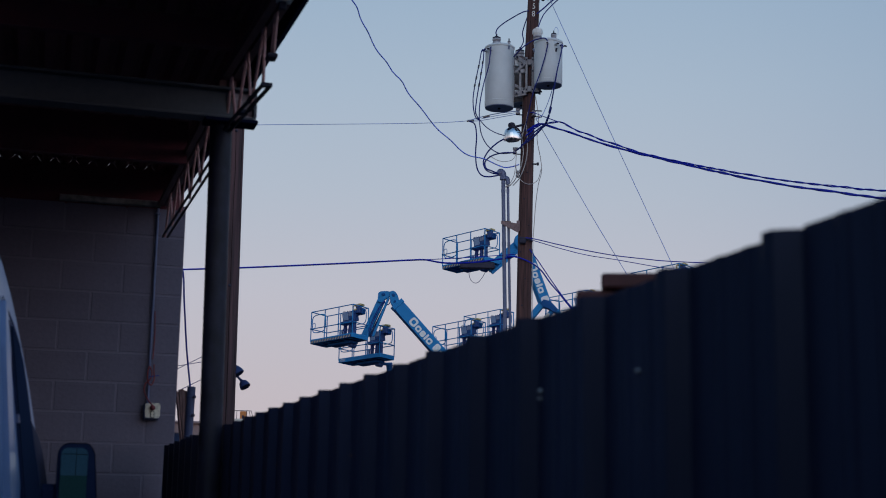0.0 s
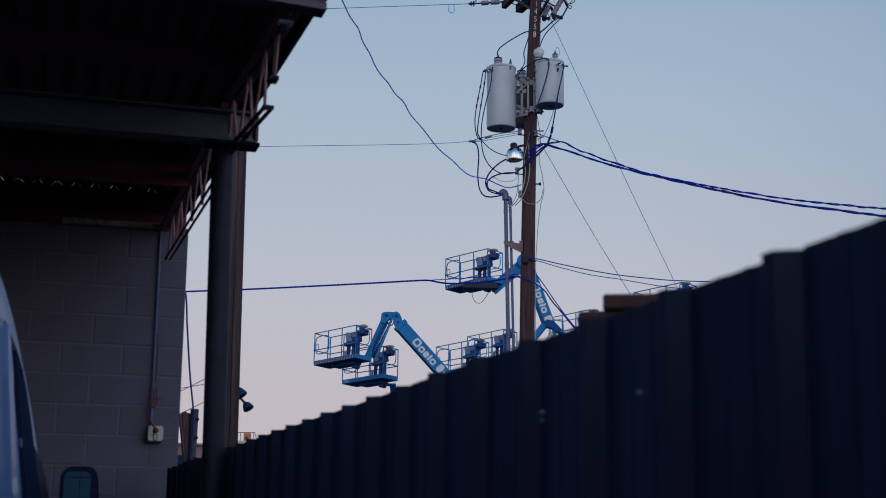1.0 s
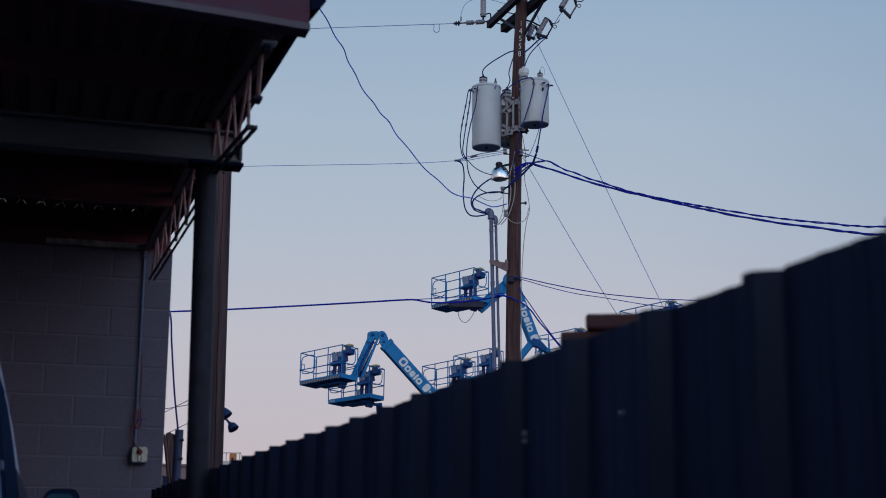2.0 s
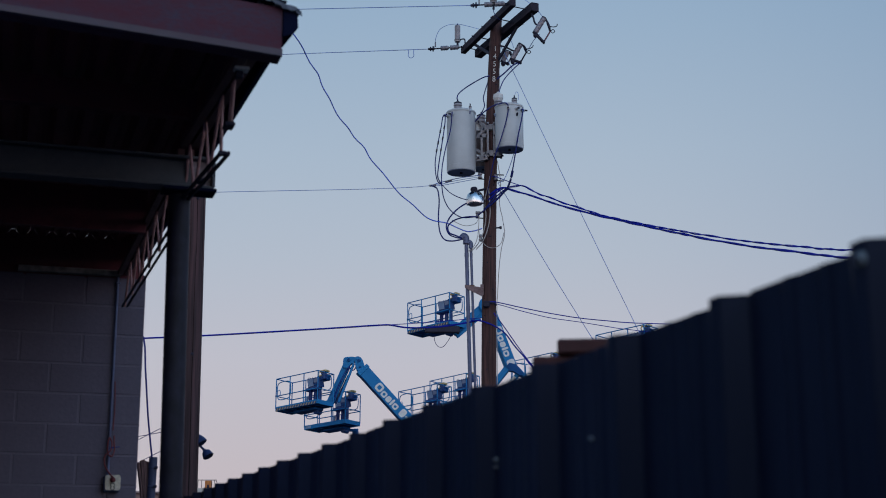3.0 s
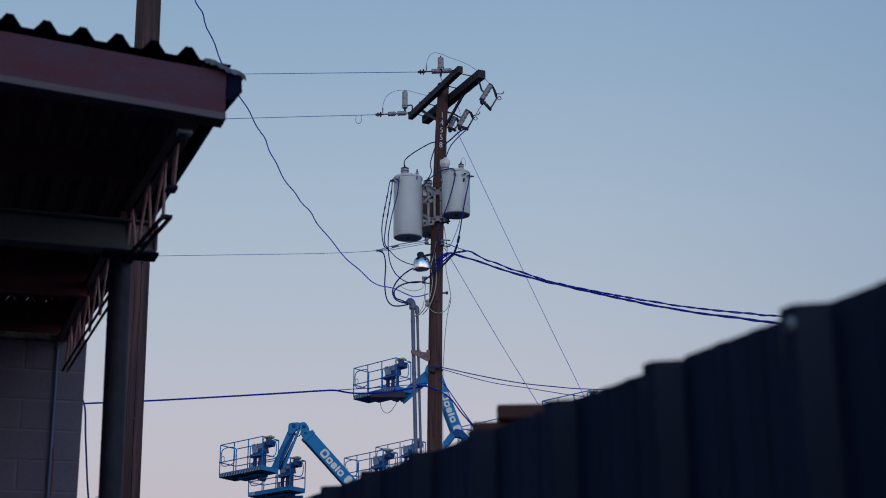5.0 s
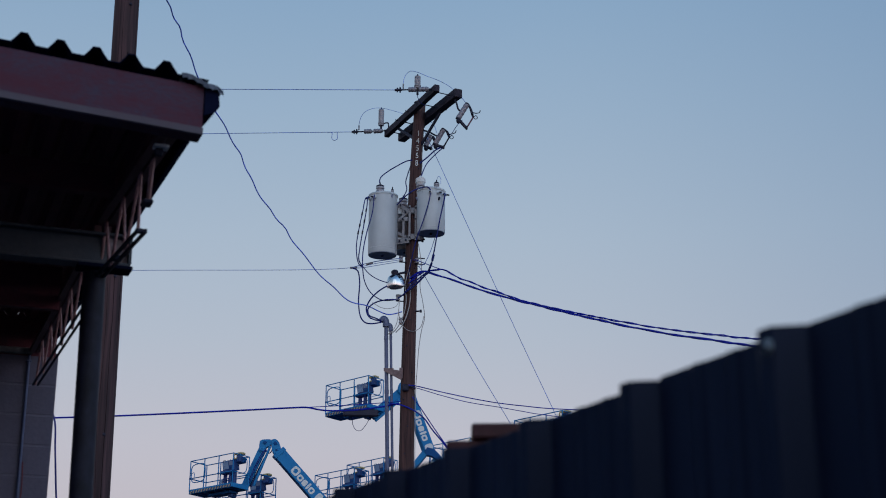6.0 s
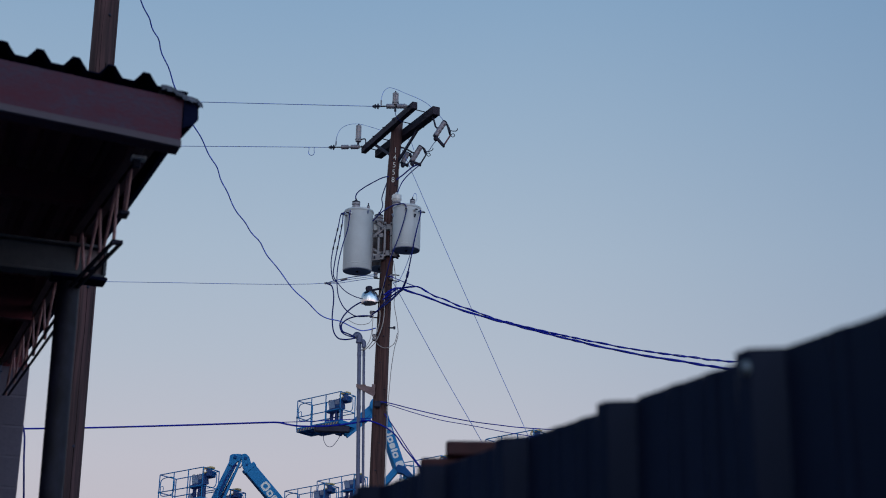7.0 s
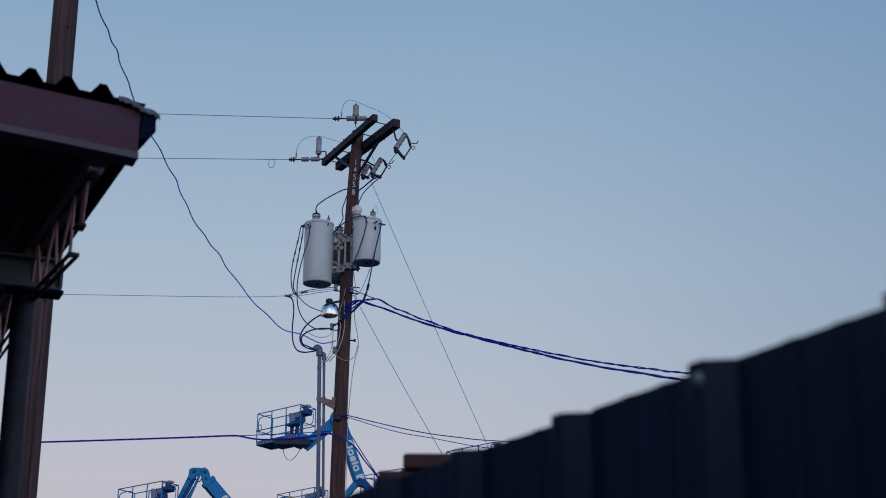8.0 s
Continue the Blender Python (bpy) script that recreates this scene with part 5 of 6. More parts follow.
# crimp sleeves along the leads
for x, y, z in ((-0.812, -0.35, 9.11), (-0.850, -0.35, 8.90), (-0.876, -0.35, 8.76), (-0.740, -0.38, 9.17), (-0.768, -0.38, 8.97), (-0.800, -0.38, 8.76)):
    p = Vector((x, y, z))
    ob = part("crimp_sleeve", sweep(bm_new(), [p, p + Vector((-0.010, 0, -0.055))], 0.0145, 8), HARDWARE, T1, "dark crimp sleeve on a lead")
    ob.matrix_local = pose(0.452, 0.16, -8.368)
W2 = "black service conductor looping into the weatherhead"
wire("service_loop", [(-0.985, -0.15, 8.145), (-0.885, -0.2, 8.079), (-0.845, -0.2, 7.892), (-0.856, -0.2, 7.501), (-0.817, -0.2, 7.246), (-0.739, -0.2, 7.143), (-0.63, -0.2, 7.121), (-0.455, -0.1, 7.17)], 0.013, CABLE, W2)
wire("service_loop", [(-0.218, -0.2, 7.853), (-0.378, -0.2, 7.793), (-0.537, -0.2, 7.682), (-0.667, -0.2, 7.53), (-0.718, -0.2, 7.377), (-0.669, -0.2, 7.244), (-0.57, -0.2, 7.192), (-0.455, -0.1, 7.19)], 0.013, CABLE, W2)
wire("service_loop", [(-0.17, -0.1, 7.575), (-0.25, -0.2, 7.558), (-0.409, -0.2, 7.547), (-0.588, -0.2, 7.488), (-0.688, -0.2, 7.387), (-0.669, -0.2, 7.274), (-0.56, -0.2, 7.222), (-0.455, -0.1, 7.20)], 0.013, CABLE, W2)
wire("jumper_wire", [(-0.51, -0.20, 9.69), (-0.52, -0.15, 9.79), (-0.489, -0.12, 9.87), (-0.376, -0.1, 9.976), (-0.242, -0.1, 10.065), (-0.036, -0.1, 10.18), (0.06, -0.08, 10.21)], 0.011, CABLE, "black lead from the bushing up to the pole")
wire("jumper_wire", [(-0.095, 0.34, 9.63), (-0.032, 0.3, 9.772), (-0.051, 0.3, 9.914), (-0.018, 0.25, 10.044), (0.046, 0.15, 10.208), (0.10, 0.06, 10.35)], 0.010, CABLE, "black lead from the rear bushing up the pole")
wire("jumper_wire", [(-0.20, -0.45, 9.225), (-0.04, -0.6, 9.348), (0.1, -0.6, 9.451), (0.259, -0.62, 9.50), (0.349, -0.66, 9.49), (0.388, -0.68, 9.42), (0.365, -0.68, 9.24), (0.271, -0.64, 8.90), (0.138, -0.6, 8.506), (0.034, -0.4, 8.07), (0.0, -0.2, 7.95)], 0.011, CABLE, "black lead curving over the shorter transformer")
wire("jumper_wire", [(0.60, -0.52, 9.40), (0.645, -0.6, 9.39), (0.623, -0.64, 9.224), (0.558, -0.66, 8.913), (0.504, -0.6, 8.604), (0.45, -0.5, 8.31), (0.408, -0.4, 8.14), (0.338, -0.3, 8.02), (0.208, -0.2, 7.89), (0.05, -0.17, 7.76)], 0.012, CABLE, "black lead dropping to the service cables")
for p, q, r in (((0.452, -0.50, 8.30), (0.428, -0.45, 8.20), 0.022), ((0.42, -0.42, 8.17), (0.37, -0.3, 8.06), 0.020)):
    ob = tagged(part("wire_connector", sweep(bm_new(), [p, q], r, 8), CABLE, smooth=True), "dark taped connector at the service cable", "connector")
    ob.matrix_world = POLE
wire("service_tail", [(0.34, -0.2, 8.06), (0.25, -0.2, 7.99), (0.08, -0.2, 7.84), (-0.05, -0.18, 7.68), (-0.17, -0.1, 7.60)], 0.013, CABLE, "black service tail wrapped across the pole")
wire("service_tail", [(0.38, -0.2, 8.06), (0.28, -0.2, 7.98), (0.16, -0.2, 7.86), (0.03, -0.2, 7.74), (-0.06, -0.16, 7.70)], 0.013, CABLE, "black service tail wrapped across the pole")
wire("bond_wire", [(0.056, -0.16, 8.306), (0.024, -0.16, 8.119), (-0.039, -0.16, 7.862), (-0.022, -0.16, 7.553), (-0.065, -0.16, 7.297), (-0.166, -0.16, 7.074), (-0.266, -0.12, 6.974), (-0.33, -0.1, 6.96)], 0.009, PALEWIRE, "pale bond wire stapled down the pole")
wire("bond_wire", [(0.03, -0.165, 8.10), (0.045, -0.165, 7.85), (0.05, -0.165, 7.6), (0.01, -0.165, 7.35), (-0.09, -0.165, 7.10), (-0.20, -0.13, 6.98)], 0.009, PALEWIRE, "pale bond wire stapled down the pole")
wire("bond_wire", [(0.184, -0.2, 8.164), (0.284, -0.25, 8.194), (0.366, -0.25, 8.349), (0.459, -0.28, 8.607), (0.491, -0.3, 8.732)], 0.006, BAREWIRE, "thin bare wire from the transformer bottom")
wire("bond_wire", [(0.19, -0.12, 8.6), (0.244, -0.14, 8.174), (0.22, -0.14, 7.812), (0.275, -0.14, 7.503), (0.302, -0.14, 7.247), (0.249, -0.14, 7.013), (0.205, -0.14, 6.69), (0.169, -0.14, 6.188), (0.157, -0.14, 5.988), (0.15, -0.14, 3.0)], 0.0065, PALEWIRE, "thin loose wire hanging beside the pole")
wire("bond_wire", [(-0.153, -0.16, 7.36), (-0.125, -0.16, 7.196), (-0.028, -0.16, 7.042), (0.1, -0.16, 7.0), (0.23, -0.16, 7.07), (0.292, -0.16, 7.273)], 0.006, PALEWIRE, "thin pale loop of loose wire on the pole")
wire("bond_wire", [(-0.142, -0.12, 7.585), (-0.154, -0.12, 7.359), (-0.185, -0.12, 7.155), (-0.266, -0.12, 7.003), (-0.326, -0.1, 6.974)], 0.006, PALEWIRE, "thin loop of wire below the spool insulator")
wire("bond_wire", [(-0.62, -0.2, 7.50), (-0.45, -0.2, 7.41), (-0.33, -0.2, 7.395), (-0.20, -0.15, 7.45), (-0.15, -0.12, 7.55)], 0.005, PALEWIRE, "thin loop of wire below the spool insulator")
wire("jumper_wire", [(-0.217, -1.02, 11.20), (-0.12, -1.02, 11.20), (-0.107, -1.02, 11.24), (-0.106, -1.02, 11.33), (-0.065, -1.02, 11.47), (0.016, -1.02, 11.545), (0.146, -1.02, 11.525), (0.306, -1.02, 11.455), (0.505, -1.02, 11.377), (0.704, -1.02, 11.267), (0.9, -1.02, 11.082), (1.02, -1.08, 10.90)], 0.0048, BAREWIRE, "thin arched jumper over the near arrester")
wire("jumper_wire", [(-0.975, 1.02, 11.2), (-0.962, 0.95, 11.22), (-0.94, 0.85, 11.334), (-0.865, 0.85, 11.495), (-0.725, 0.85, 11.58), (-0.531, 0.95, 11.64), (-0.327, 0.85, 11.553), (-0.058, 0.85, 11.475), (0.156, 0.75, 11.40), (0.45, 0.5, 11.15), (0.52, 0.45, 10.95)], 0.0048, BAREWIRE, "thin arched jumper over the far arrester")
for x, y, z in ((-0.107, -1.02, 11.21), (-0.955, 0.95, 11.19)):
    ob = tagged(part("wire_connector", sweep(bm_new(), [(x, y, z), (x, y, z + 0.09)], 0.013, 8), GALV, smooth=True), "grey crimped connector at the foot of the jumper", "connector")
    ob.matrix_world = POLE
wire("jumper_wire", [(0.146, -1.02, 11.13), (0.15, -1.02, 11.05), (0.2, -0.95, 10.98), (0.28, -0.8, 10.98)], 0.006, CABLE, "short lead below the near insulators")
wire("jumper_wire", [(0.94, -1.08, 10.60), (0.85, -0.8, 10.60), (0.78, -0.4, 10.62), (0.72, -0.12, 10.66)], 0.006, BAREWIRE, "thin lead between the cutouts")
wire("jumper_wire", [(0.62, -0.1, 10.46), (0.50, -0.12, 10.40), (0.33, -0.13, 10.24), (0.20, -0.13, 10.13)], 0.013, CABLE, "black lead from the cutout into the pole")
wire("jumper_wire", [(0.64, -0.1, 10.46), (0.50, -0.13, 10.32), (0.33, -0.14, 10.12), (0.25, -0.2, 9.92), (0.225, -0.36, 9.76)], 0.010, CABLE, "black lead from the cutout to the capped bushing")
wire("jumper_wire", [(0.24, -0.1, 10.35), (0.245, -0.12, 10.1), (0.235, -0.12, 9.8), (0.24, -0.12, 9.5)], 0.005, PALEWIRE, "thin ground wire running down beside the pole top")
wire("bond_wire", [(0.50, -0.42, 9.70), (0.535, -0.42, 9.78), (0.57, -0.44, 9.74), (0.575, -0.45, 9.62)], 0.004, BAREWIRE, "thin curled wire end at a bushing")
line = [(-0.02, 0, 0), (-0.07, 0, 0.35), (-0.116, 0, 0.8), (-0.150, 0.02, 1.12), (-0.22, 0.06, 1.22), (-0.6, 0.2, 1.25)]
bm = bm_new()
sweep(bm, smooth_line(line, 6), 0.0085, 6)
ob = tagged(part("drop_cable", bm, CABLE, smooth=True), "black cable dropping to the pipe post", "cable")
ob.matrix_world = pose(1.465, 13.0, 2.50)

# ---- boom lifts ----
# Local axes: x across the view, y away, z up, 57.5 m off.
LAZ, LFAR = radians(-16.72), 57.5
LIFTS = Matrix.Translation((-math.sin(LAZ) * LFAR, math.cos(LAZ) * LFAR, 0)) @ Matrix.Rotation(LAZ, 4, "Z")


def slung(x, y, z, yaw, tilt):
    """A platform hung a little out of level, its near edge raised by tilt."""
    return Matrix.Translation((x, y, z)) @ Matrix.Rotation(radians(-tilt), 4, "X") @ Matrix.Rotation(radians(yaw), 4, "Z")


def basket(parent, m, gate=True, hose=False, stripes=True):
    """An 8 foot work platform, made in its own axes and laid at m under its lift."""
    L, D, H = 2.44, 0.92, 1.31

    def lay(name, bm, mat, label="", smooth=False, over=None):
        ob = part(name, bm, mat, over or parent, label, smooth)
        if over is None:
            ob.matrix_local = m
        return ob

    bm = bm_new()
    box(bm, (-L / 2, -D / 2, -0.02), (L / 2, D / 2, 0.03))
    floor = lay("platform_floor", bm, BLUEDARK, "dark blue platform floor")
    for y in (-D / 2, D / 2):
        bm = bm_new()
        box(bm, (-L / 2, y - 0.02, -0.06), (L / 2, y + 0.02, 0.12), bevel=0.008)
        lay("toe_board", bm, BLUE)
    for x in (-L / 2, L / 2):
        bm = bm_new()
        box(bm, (x - 0.02, -D / 2, -0.06), (x + 0.02, D / 2, 0.12), bevel=0.008)
        lay("toe_board", bm, BLUE)
    bm = bm_new()
    if stripes:
        box(bm, (-L / 2 + 0.04, -D / 2 - 0.0245, -0.052), (L / 2 - 0.04, -D / 2 - 0.0205, 0.062))
        lay("stripe_panel", bm, LIFTDARK, "dark hazard panel along the edge")
    else:
        box(bm, (-L / 2 + 0.10, -D / 2 - 0.0245, -0.03), (-L / 2 + 0.42, -D / 2 - 0.0205, 0.09))
        lay("label_plate", bm, LIFTGREY, "pale label plate")
    for k in range(15 if stripes else 0):
        bm = bm_new()
        x = -L / 2 + 0.07 + k * 0.155
        v = [bm.verts.new(p) for p in ((x, -D / 2 - 0.029, -0.045), (x + 0.07, -D / 2 - 0.029, -0.045), (x + 0.12, -D / 2 - 0.029, 0.055), (x + 0.05, -D / 2 - 0.029, 0.055))]
        w = [bm.verts.new(q.co + Vector((0, 0.005, 0))) for q in v]
        bm.faces.new(v)
        bm.faces.new(w[::-1])
        for a in range(4):
            bm.faces.new((v[a], w[a], w[(a + 1) % 4], v[(a + 1) % 4]))
        lay("hazard_stripe", bm, STRIPE, "slanted tan hazard stripe")
    for z in (H, 0.58):
        loop = [(-L / 2, -D / 2, z), (L / 2, -D / 2, z), (L / 2, D / 2, z), (-L / 2, D / 2, z)]
        for a, b in zip(loop, loop[1:] + loop[:1]):
            lay("top_rail" if z > 1 else "mid_rail", sweep(bm_new(), [a, b], 0.022, 8), BLUE, smooth=True)
    for x, y in ((-L / 2, -D / 2), (-L / 6, -D / 2), (L / 6, -D / 2), (L / 2, -D / 2), (-L / 2, D / 2), (-L / 6, D / 2), (L / 6, D / 2), (L / 2, D / 2)):
        lay("rail_post", sweep(bm_new(), [(x, y, 0.05), (x, y, H)], 0.022, 8), BLUE, smooth=True)
    for x, y in ((-L / 2, -D / 2), (-L / 6, -D / 2), (L / 6, -D / 2), (L / 2, -D / 2)):
        lay("post_collar", sweep(bm_new(), [(x, y, 0.545), (x, y, 0.615)], 0.036, 8), BLUEDARK)
    if gate:
        bm = bm_new()
        x0, x1, y = -L / 2 + 0.08, -L / 2 + 0.84, -D / 2
        sweep(bm, smooth_line([(x0, y, 0.56), (x0, y, 1.0), (x0 + 0.09, y, 1.11), (x1 - 0.09, y, 1.11), (x1, y, 1.0), (x1, y, 0.52), (x1 - 0.09, y, 0.42), (x0 + 0.09, y, 0.42), (x0, y, 0.56)], 4), 0.02, 8)
        lay("gate", bm, BLUE, "rounded entry gate frame", smooth=True)
        bm = bm_new()
        sweep(bm, smooth_line([(x0, y, 0.78), (x0 + 0.16, y - 0.02, 0.80), (x0 + 0.18, y - 0.02, 0.60), (x0, y, 0.58)], 4), 0.014, 6)
        lay("gate_latch", bm, BLUE)
    # the console stands at the far rail on twin pedestals, its front leaning back
    y, m0, m = D / 2, m, m @ pose(0.25, 0, 0)
    tip = pose(0.12, y - 0.20, 1.03, 12)
    bm = bm_new()
    box(bm, (-0.34, -0.15, -0.22), (0.34, 0.16, 0.22), tip, 0.025)
    console = lay("control_box", bm, LIFTDARK, "dark blue control console")
    bm = bm_new()
    box(bm, (-0.30, -0.162, -0.12), (0.02, -0.152, 0.19), tip, 0.004)
    lay("console_label", bm, LIFTGREY, "pale grey control panel", over=console)
    bm = bm_new()
    box(bm, (0.05, -0.160, 0.02), (0.29, -0.152, 0.18), tip, 0.004)
    lay("console_label", bm, TANKDARK, "grey-blue control panel", over=console)
    for dz in (-0.17, -0.08):
        bm = bm_new()
        box(bm, (0.06, -0.158, dz - 0.025), (0.28, -0.151, dz + 0.025), tip, 0.003)
        lay("console_label", bm, BLUEDARK, over=console)
    for k in range(4):
        bm = bm_new()
        sweep(bm, [tip @ Vector((-0.22 + 0.14 * k, -0.03, 0.20)), tip @ Vector((-0.22 + 0.14 * k, -0.05, 0.255))], 0.014, 8)
        lay("joystick", bm, RUBBER, over=console)
    bm = bm_new()
    box(bm, (-0.32, y - 0.40, 0.70), (0.42, y - 0.06, 0.84), bevel=0.05)
    lay("console_base", bm, LIFTDARK, "dark bulging console base")
    bm = bm_new()
    box(bm, (0.10, y - 0.12, 1.10), (0.72, y + 0.10, 1.36), bevel=0.03)
    hood = lay("control_cover", bm, BLUEDARK, "dark blue console hood")
    bm = bm_new()
    box(bm, (0.46, y - 0.26, 1.12), (0.70, y - 0.10, 1.40), bevel=0.02)
    lay("junction_box", bm, LIFTDARK, "dark junction box")
    bm = bm_new()
    box(bm, (0.34, y - 0.24, 1.44), (0.72, y + 0.04, 1.53), bevel=0.03)
    lay("manual_box", bm, YELLOW, "tan manual box on the hood", over=hood)
    bm = bm_new()
    sweep(bm, smooth_line([(0.36, y - 0.25, 1.48), (0.35, y - 0.27, 1.36), (0.42, y - 0.27, 1.27), (0.54, y - 0.26, 1.31)], 4), 0.026, 8)
    lay("hook", bm, YELLOW, "tan cable hook")
    bm = bm_new()
    sweep(bm, smooth_line([(-0.52, y - 0.03, 1.22), (-0.50, y - 0.03, 1.34), (-0.40, y - 0.03, 1.36), (-0.36, y - 0.03, 1.24), (-0.44, y - 0.03, 1.16), (-0.52, y - 0.03, 1.22)], 4), 0.016, 6)
    lay("cord_ring", bm, CREAM, "pale cord ring on the rail")
    for x in (-0.16, 0.14, 0.36):
        bm = bm_new()
        box(bm, (x - 0.06, y - 0.28 + 0.1 * abs(x), 0.04), (x + 0.06, y - 0.14 + 0.1 * abs(x), 0.72), bevel=0.02)
        lay("console_pedestal", bm, LIFTDARK)
    bm = bm_new()
    box(bm, (-0.36, y - 0.30, 0.14), (-0.25, y - 0.22, 0.50), bevel=0.01)
    lay("foot_switch", bm, LIFTGREY)
    for k in range(3):
        bm = bm_new()
        sweep(bm, smooth_line([(-0.04 + 0.13 * k, y - 0.30, 0.72), (-0.10 + 0.15 * k, y - 0.36, 0.46), (-0.02 + 0.1 * k, y - 0.33, 0.22), (0.08 + 0.1 * k, y - 0.30, 0.06)], 4), 0.016, 6)
        lay("console_hose", bm, CABLE, "black console hose", smooth=True)
    bm = bm_new()
    sweep(bm, smooth_line([(0.72, y - 0.05, 1.30), (0.86, y - 0.05, 1.22), (0.88, y - 0.05, 0.80), (0.80, y - 0.05, 0.70), (0.42, y - 0.08, 0.68)], 4), 0.018, 6)
    lay("guard_bar", bm, BLUE, smooth=True)
    m = m0
    bm = bm_new()
    box(bm, (-0.55, -0.10, -0.17), (0.75, 0.40, -0.055), bevel=0.03)
    lay("rotator_frame", bm, BLUEDARK, "blue underframe of the platform")
    for x in (-0.9, -0.45, 0.0, 0.45, 0.9):
        bm = bm_new()
        box(bm, (x - 0.02, -D / 2 + 0.03, -0.055), (x + 0.02, D / 2 - 0.03, -0.021))
        lay("floor_joist", bm, BLUE)
    bm = bm_new()
    lathe(bm, ((0.10, -0.16), (0.12, -0.14), (0.12, 0.14), (0.10, 0.16)), pose(0.55, 0.25, -0.20, 90), 16)
    lay("rotator", bm, LIFTDARK)
    if hose:
        bm = bm_new()
        sweep(bm, smooth_line([(-0.02, -0.05, -0.12), (-0.03, -0.05, -0.45), (0.12, 0.0, -0.74), (0.34, 0.05, -0.80), (0.60, 0.1, -0.58), (0.80, 0.2, -0.15)], 6), 0.012, 6)
        lay("hose_loop", bm, CABLE, "black hose hanging under the platform")


def base(parent, m):
    """Chassis, wheels and turntable."""
    def lay(name, bm, mat, label="", smooth=False):
        ob = part(name, bm, mat, parent, label, smooth)
        ob.matrix_local = m
        return ob
    bm = bm_new()
    box(bm, (-1.6, -0.75, 0.55), (1.6, 0.75, 1.0), bevel=0.08)
    lay("chassis", bm, LIFTDARK)
    bm = bm_new()
    box(bm, (-1.3, -1.0, 1.0), (1.7, 1.0, 1.75), bevel=0.15)
    lay("turntable", bm, BLUE)
    for x in (-1.2, 1.2):
        for y in (-1.05, 1.05):
            bm = bm_new()
            lathe(bm, ((0.25, -0.17), (0.46, -0.16), (0.5, -0.08), (0.5, 0.08), (0.46, 0.16), (0.25, 0.17)), pose(x, y, 0.5, 90), 24)
            lay("wheel", bm, RUBBER, smooth=True)


def boom(parent, name, p, q, w, h, w2=None, h2=None, mat=BLUE):
    return part(name, beam_bar(bm_new(), p, q, w, h, 0.02, w2, h2), mat, parent)


def marks(parent, p, q, w, start, size, kinds):
    """White marking on the boom, drawn as plain rings and pills set close together."""
    p, q = Vector(p), Vector(q)
    d = (q - p).normalized()
    side = d.cross(Vector((0, 0, 1))).normalized()
    side = side if side.y < 0 else -side
    up = side.cross(d) if side.cross(d).z > 0 else d.cross(side)
    at = start
    for kind in kinds:
        wide, tall, hole, gap = {"R": (0.95, 1.0, 0.50, 0.10), "r": (0.72, 0.72, 0.42, 0.09), "p": (0.62, 0.72, 0.0, 0.10), "i": (0.28, 0.86, 0.0, 0.09), "P": (0.74, 1.0, 0.0, 0.10), "d": (0.34, 0.24, 0.0, 0.08), " ": (0.34, 0, 0, 0)}[kind]
        wide, tall, gap = wide * size, tall * size, gap * size
        if tall:
            mid = 0.0 if kind in "RPd" else (tall - size) / 2
            bm = bm_new()
            loops = []
            for k in ((1.0, hole) if hole else (1.0, 0.02)):
                for proud in (0.010, 0.002):
                    ring = []
                    for n in range(20):
                        a = 2 * math.pi * n / 20
                        c, s = math.cos(a), math.sin(a)
                        c, s = math.copysign(abs(c) ** 0.6, c), math.copysign(abs(s) ** 0.6, s)
                        o = p + d * (at + wide / 2 + c * k * wide / 2) + up * (mid + s * k * tall / 2)
                        ring.append(bm.verts.new(o + side * (w / 2 + proud)))
                    loops.append(ring)
            for a, b in ((loops[0], loops[2]), (loops[0], loops[1]), (loops[2], loops[3]), (loops[1], loops[3])):
                for n in range(20):
                    bm.faces.new((a[n], a[(n + 1) % 20], b[(n + 1) % 20], b[n]))
            part("marking", bm, WHITE, parent, "plain white painted shape")
        at += wide + gap


# straight-boom lift with a raised jib
G = "boom lifts parked behind the fence"
lift = thing("boom_lift", "blue boom lift with its jib folded down from a raised elbow", "boom lift", LIFTS, group=G)
basket(lift, slung(-4.44, 0.0, 8.08, -41, 5.4))
part("jib", beam_bar(bm_new(), (-3.42, 0.05, 8.18), (-2.70, 0.05, 9.85), 0.22, 0.30, 0.02, 0.26, 0.32), BLUE, lift)
part("jib_link", beam_bar(bm_new(), (-3.02, -0.12, 8.28), (-2.40, -0.12, 9.92), 0.10, 0.10, 0.01), BLUE, lift)
part("jib_cylinder", sweep(bm_new(), [(-3.16, 0.16, 8.28), (-2.62, 0.16, 9.45)], 0.055, 12), LIFTDARK, lift, smooth=True)
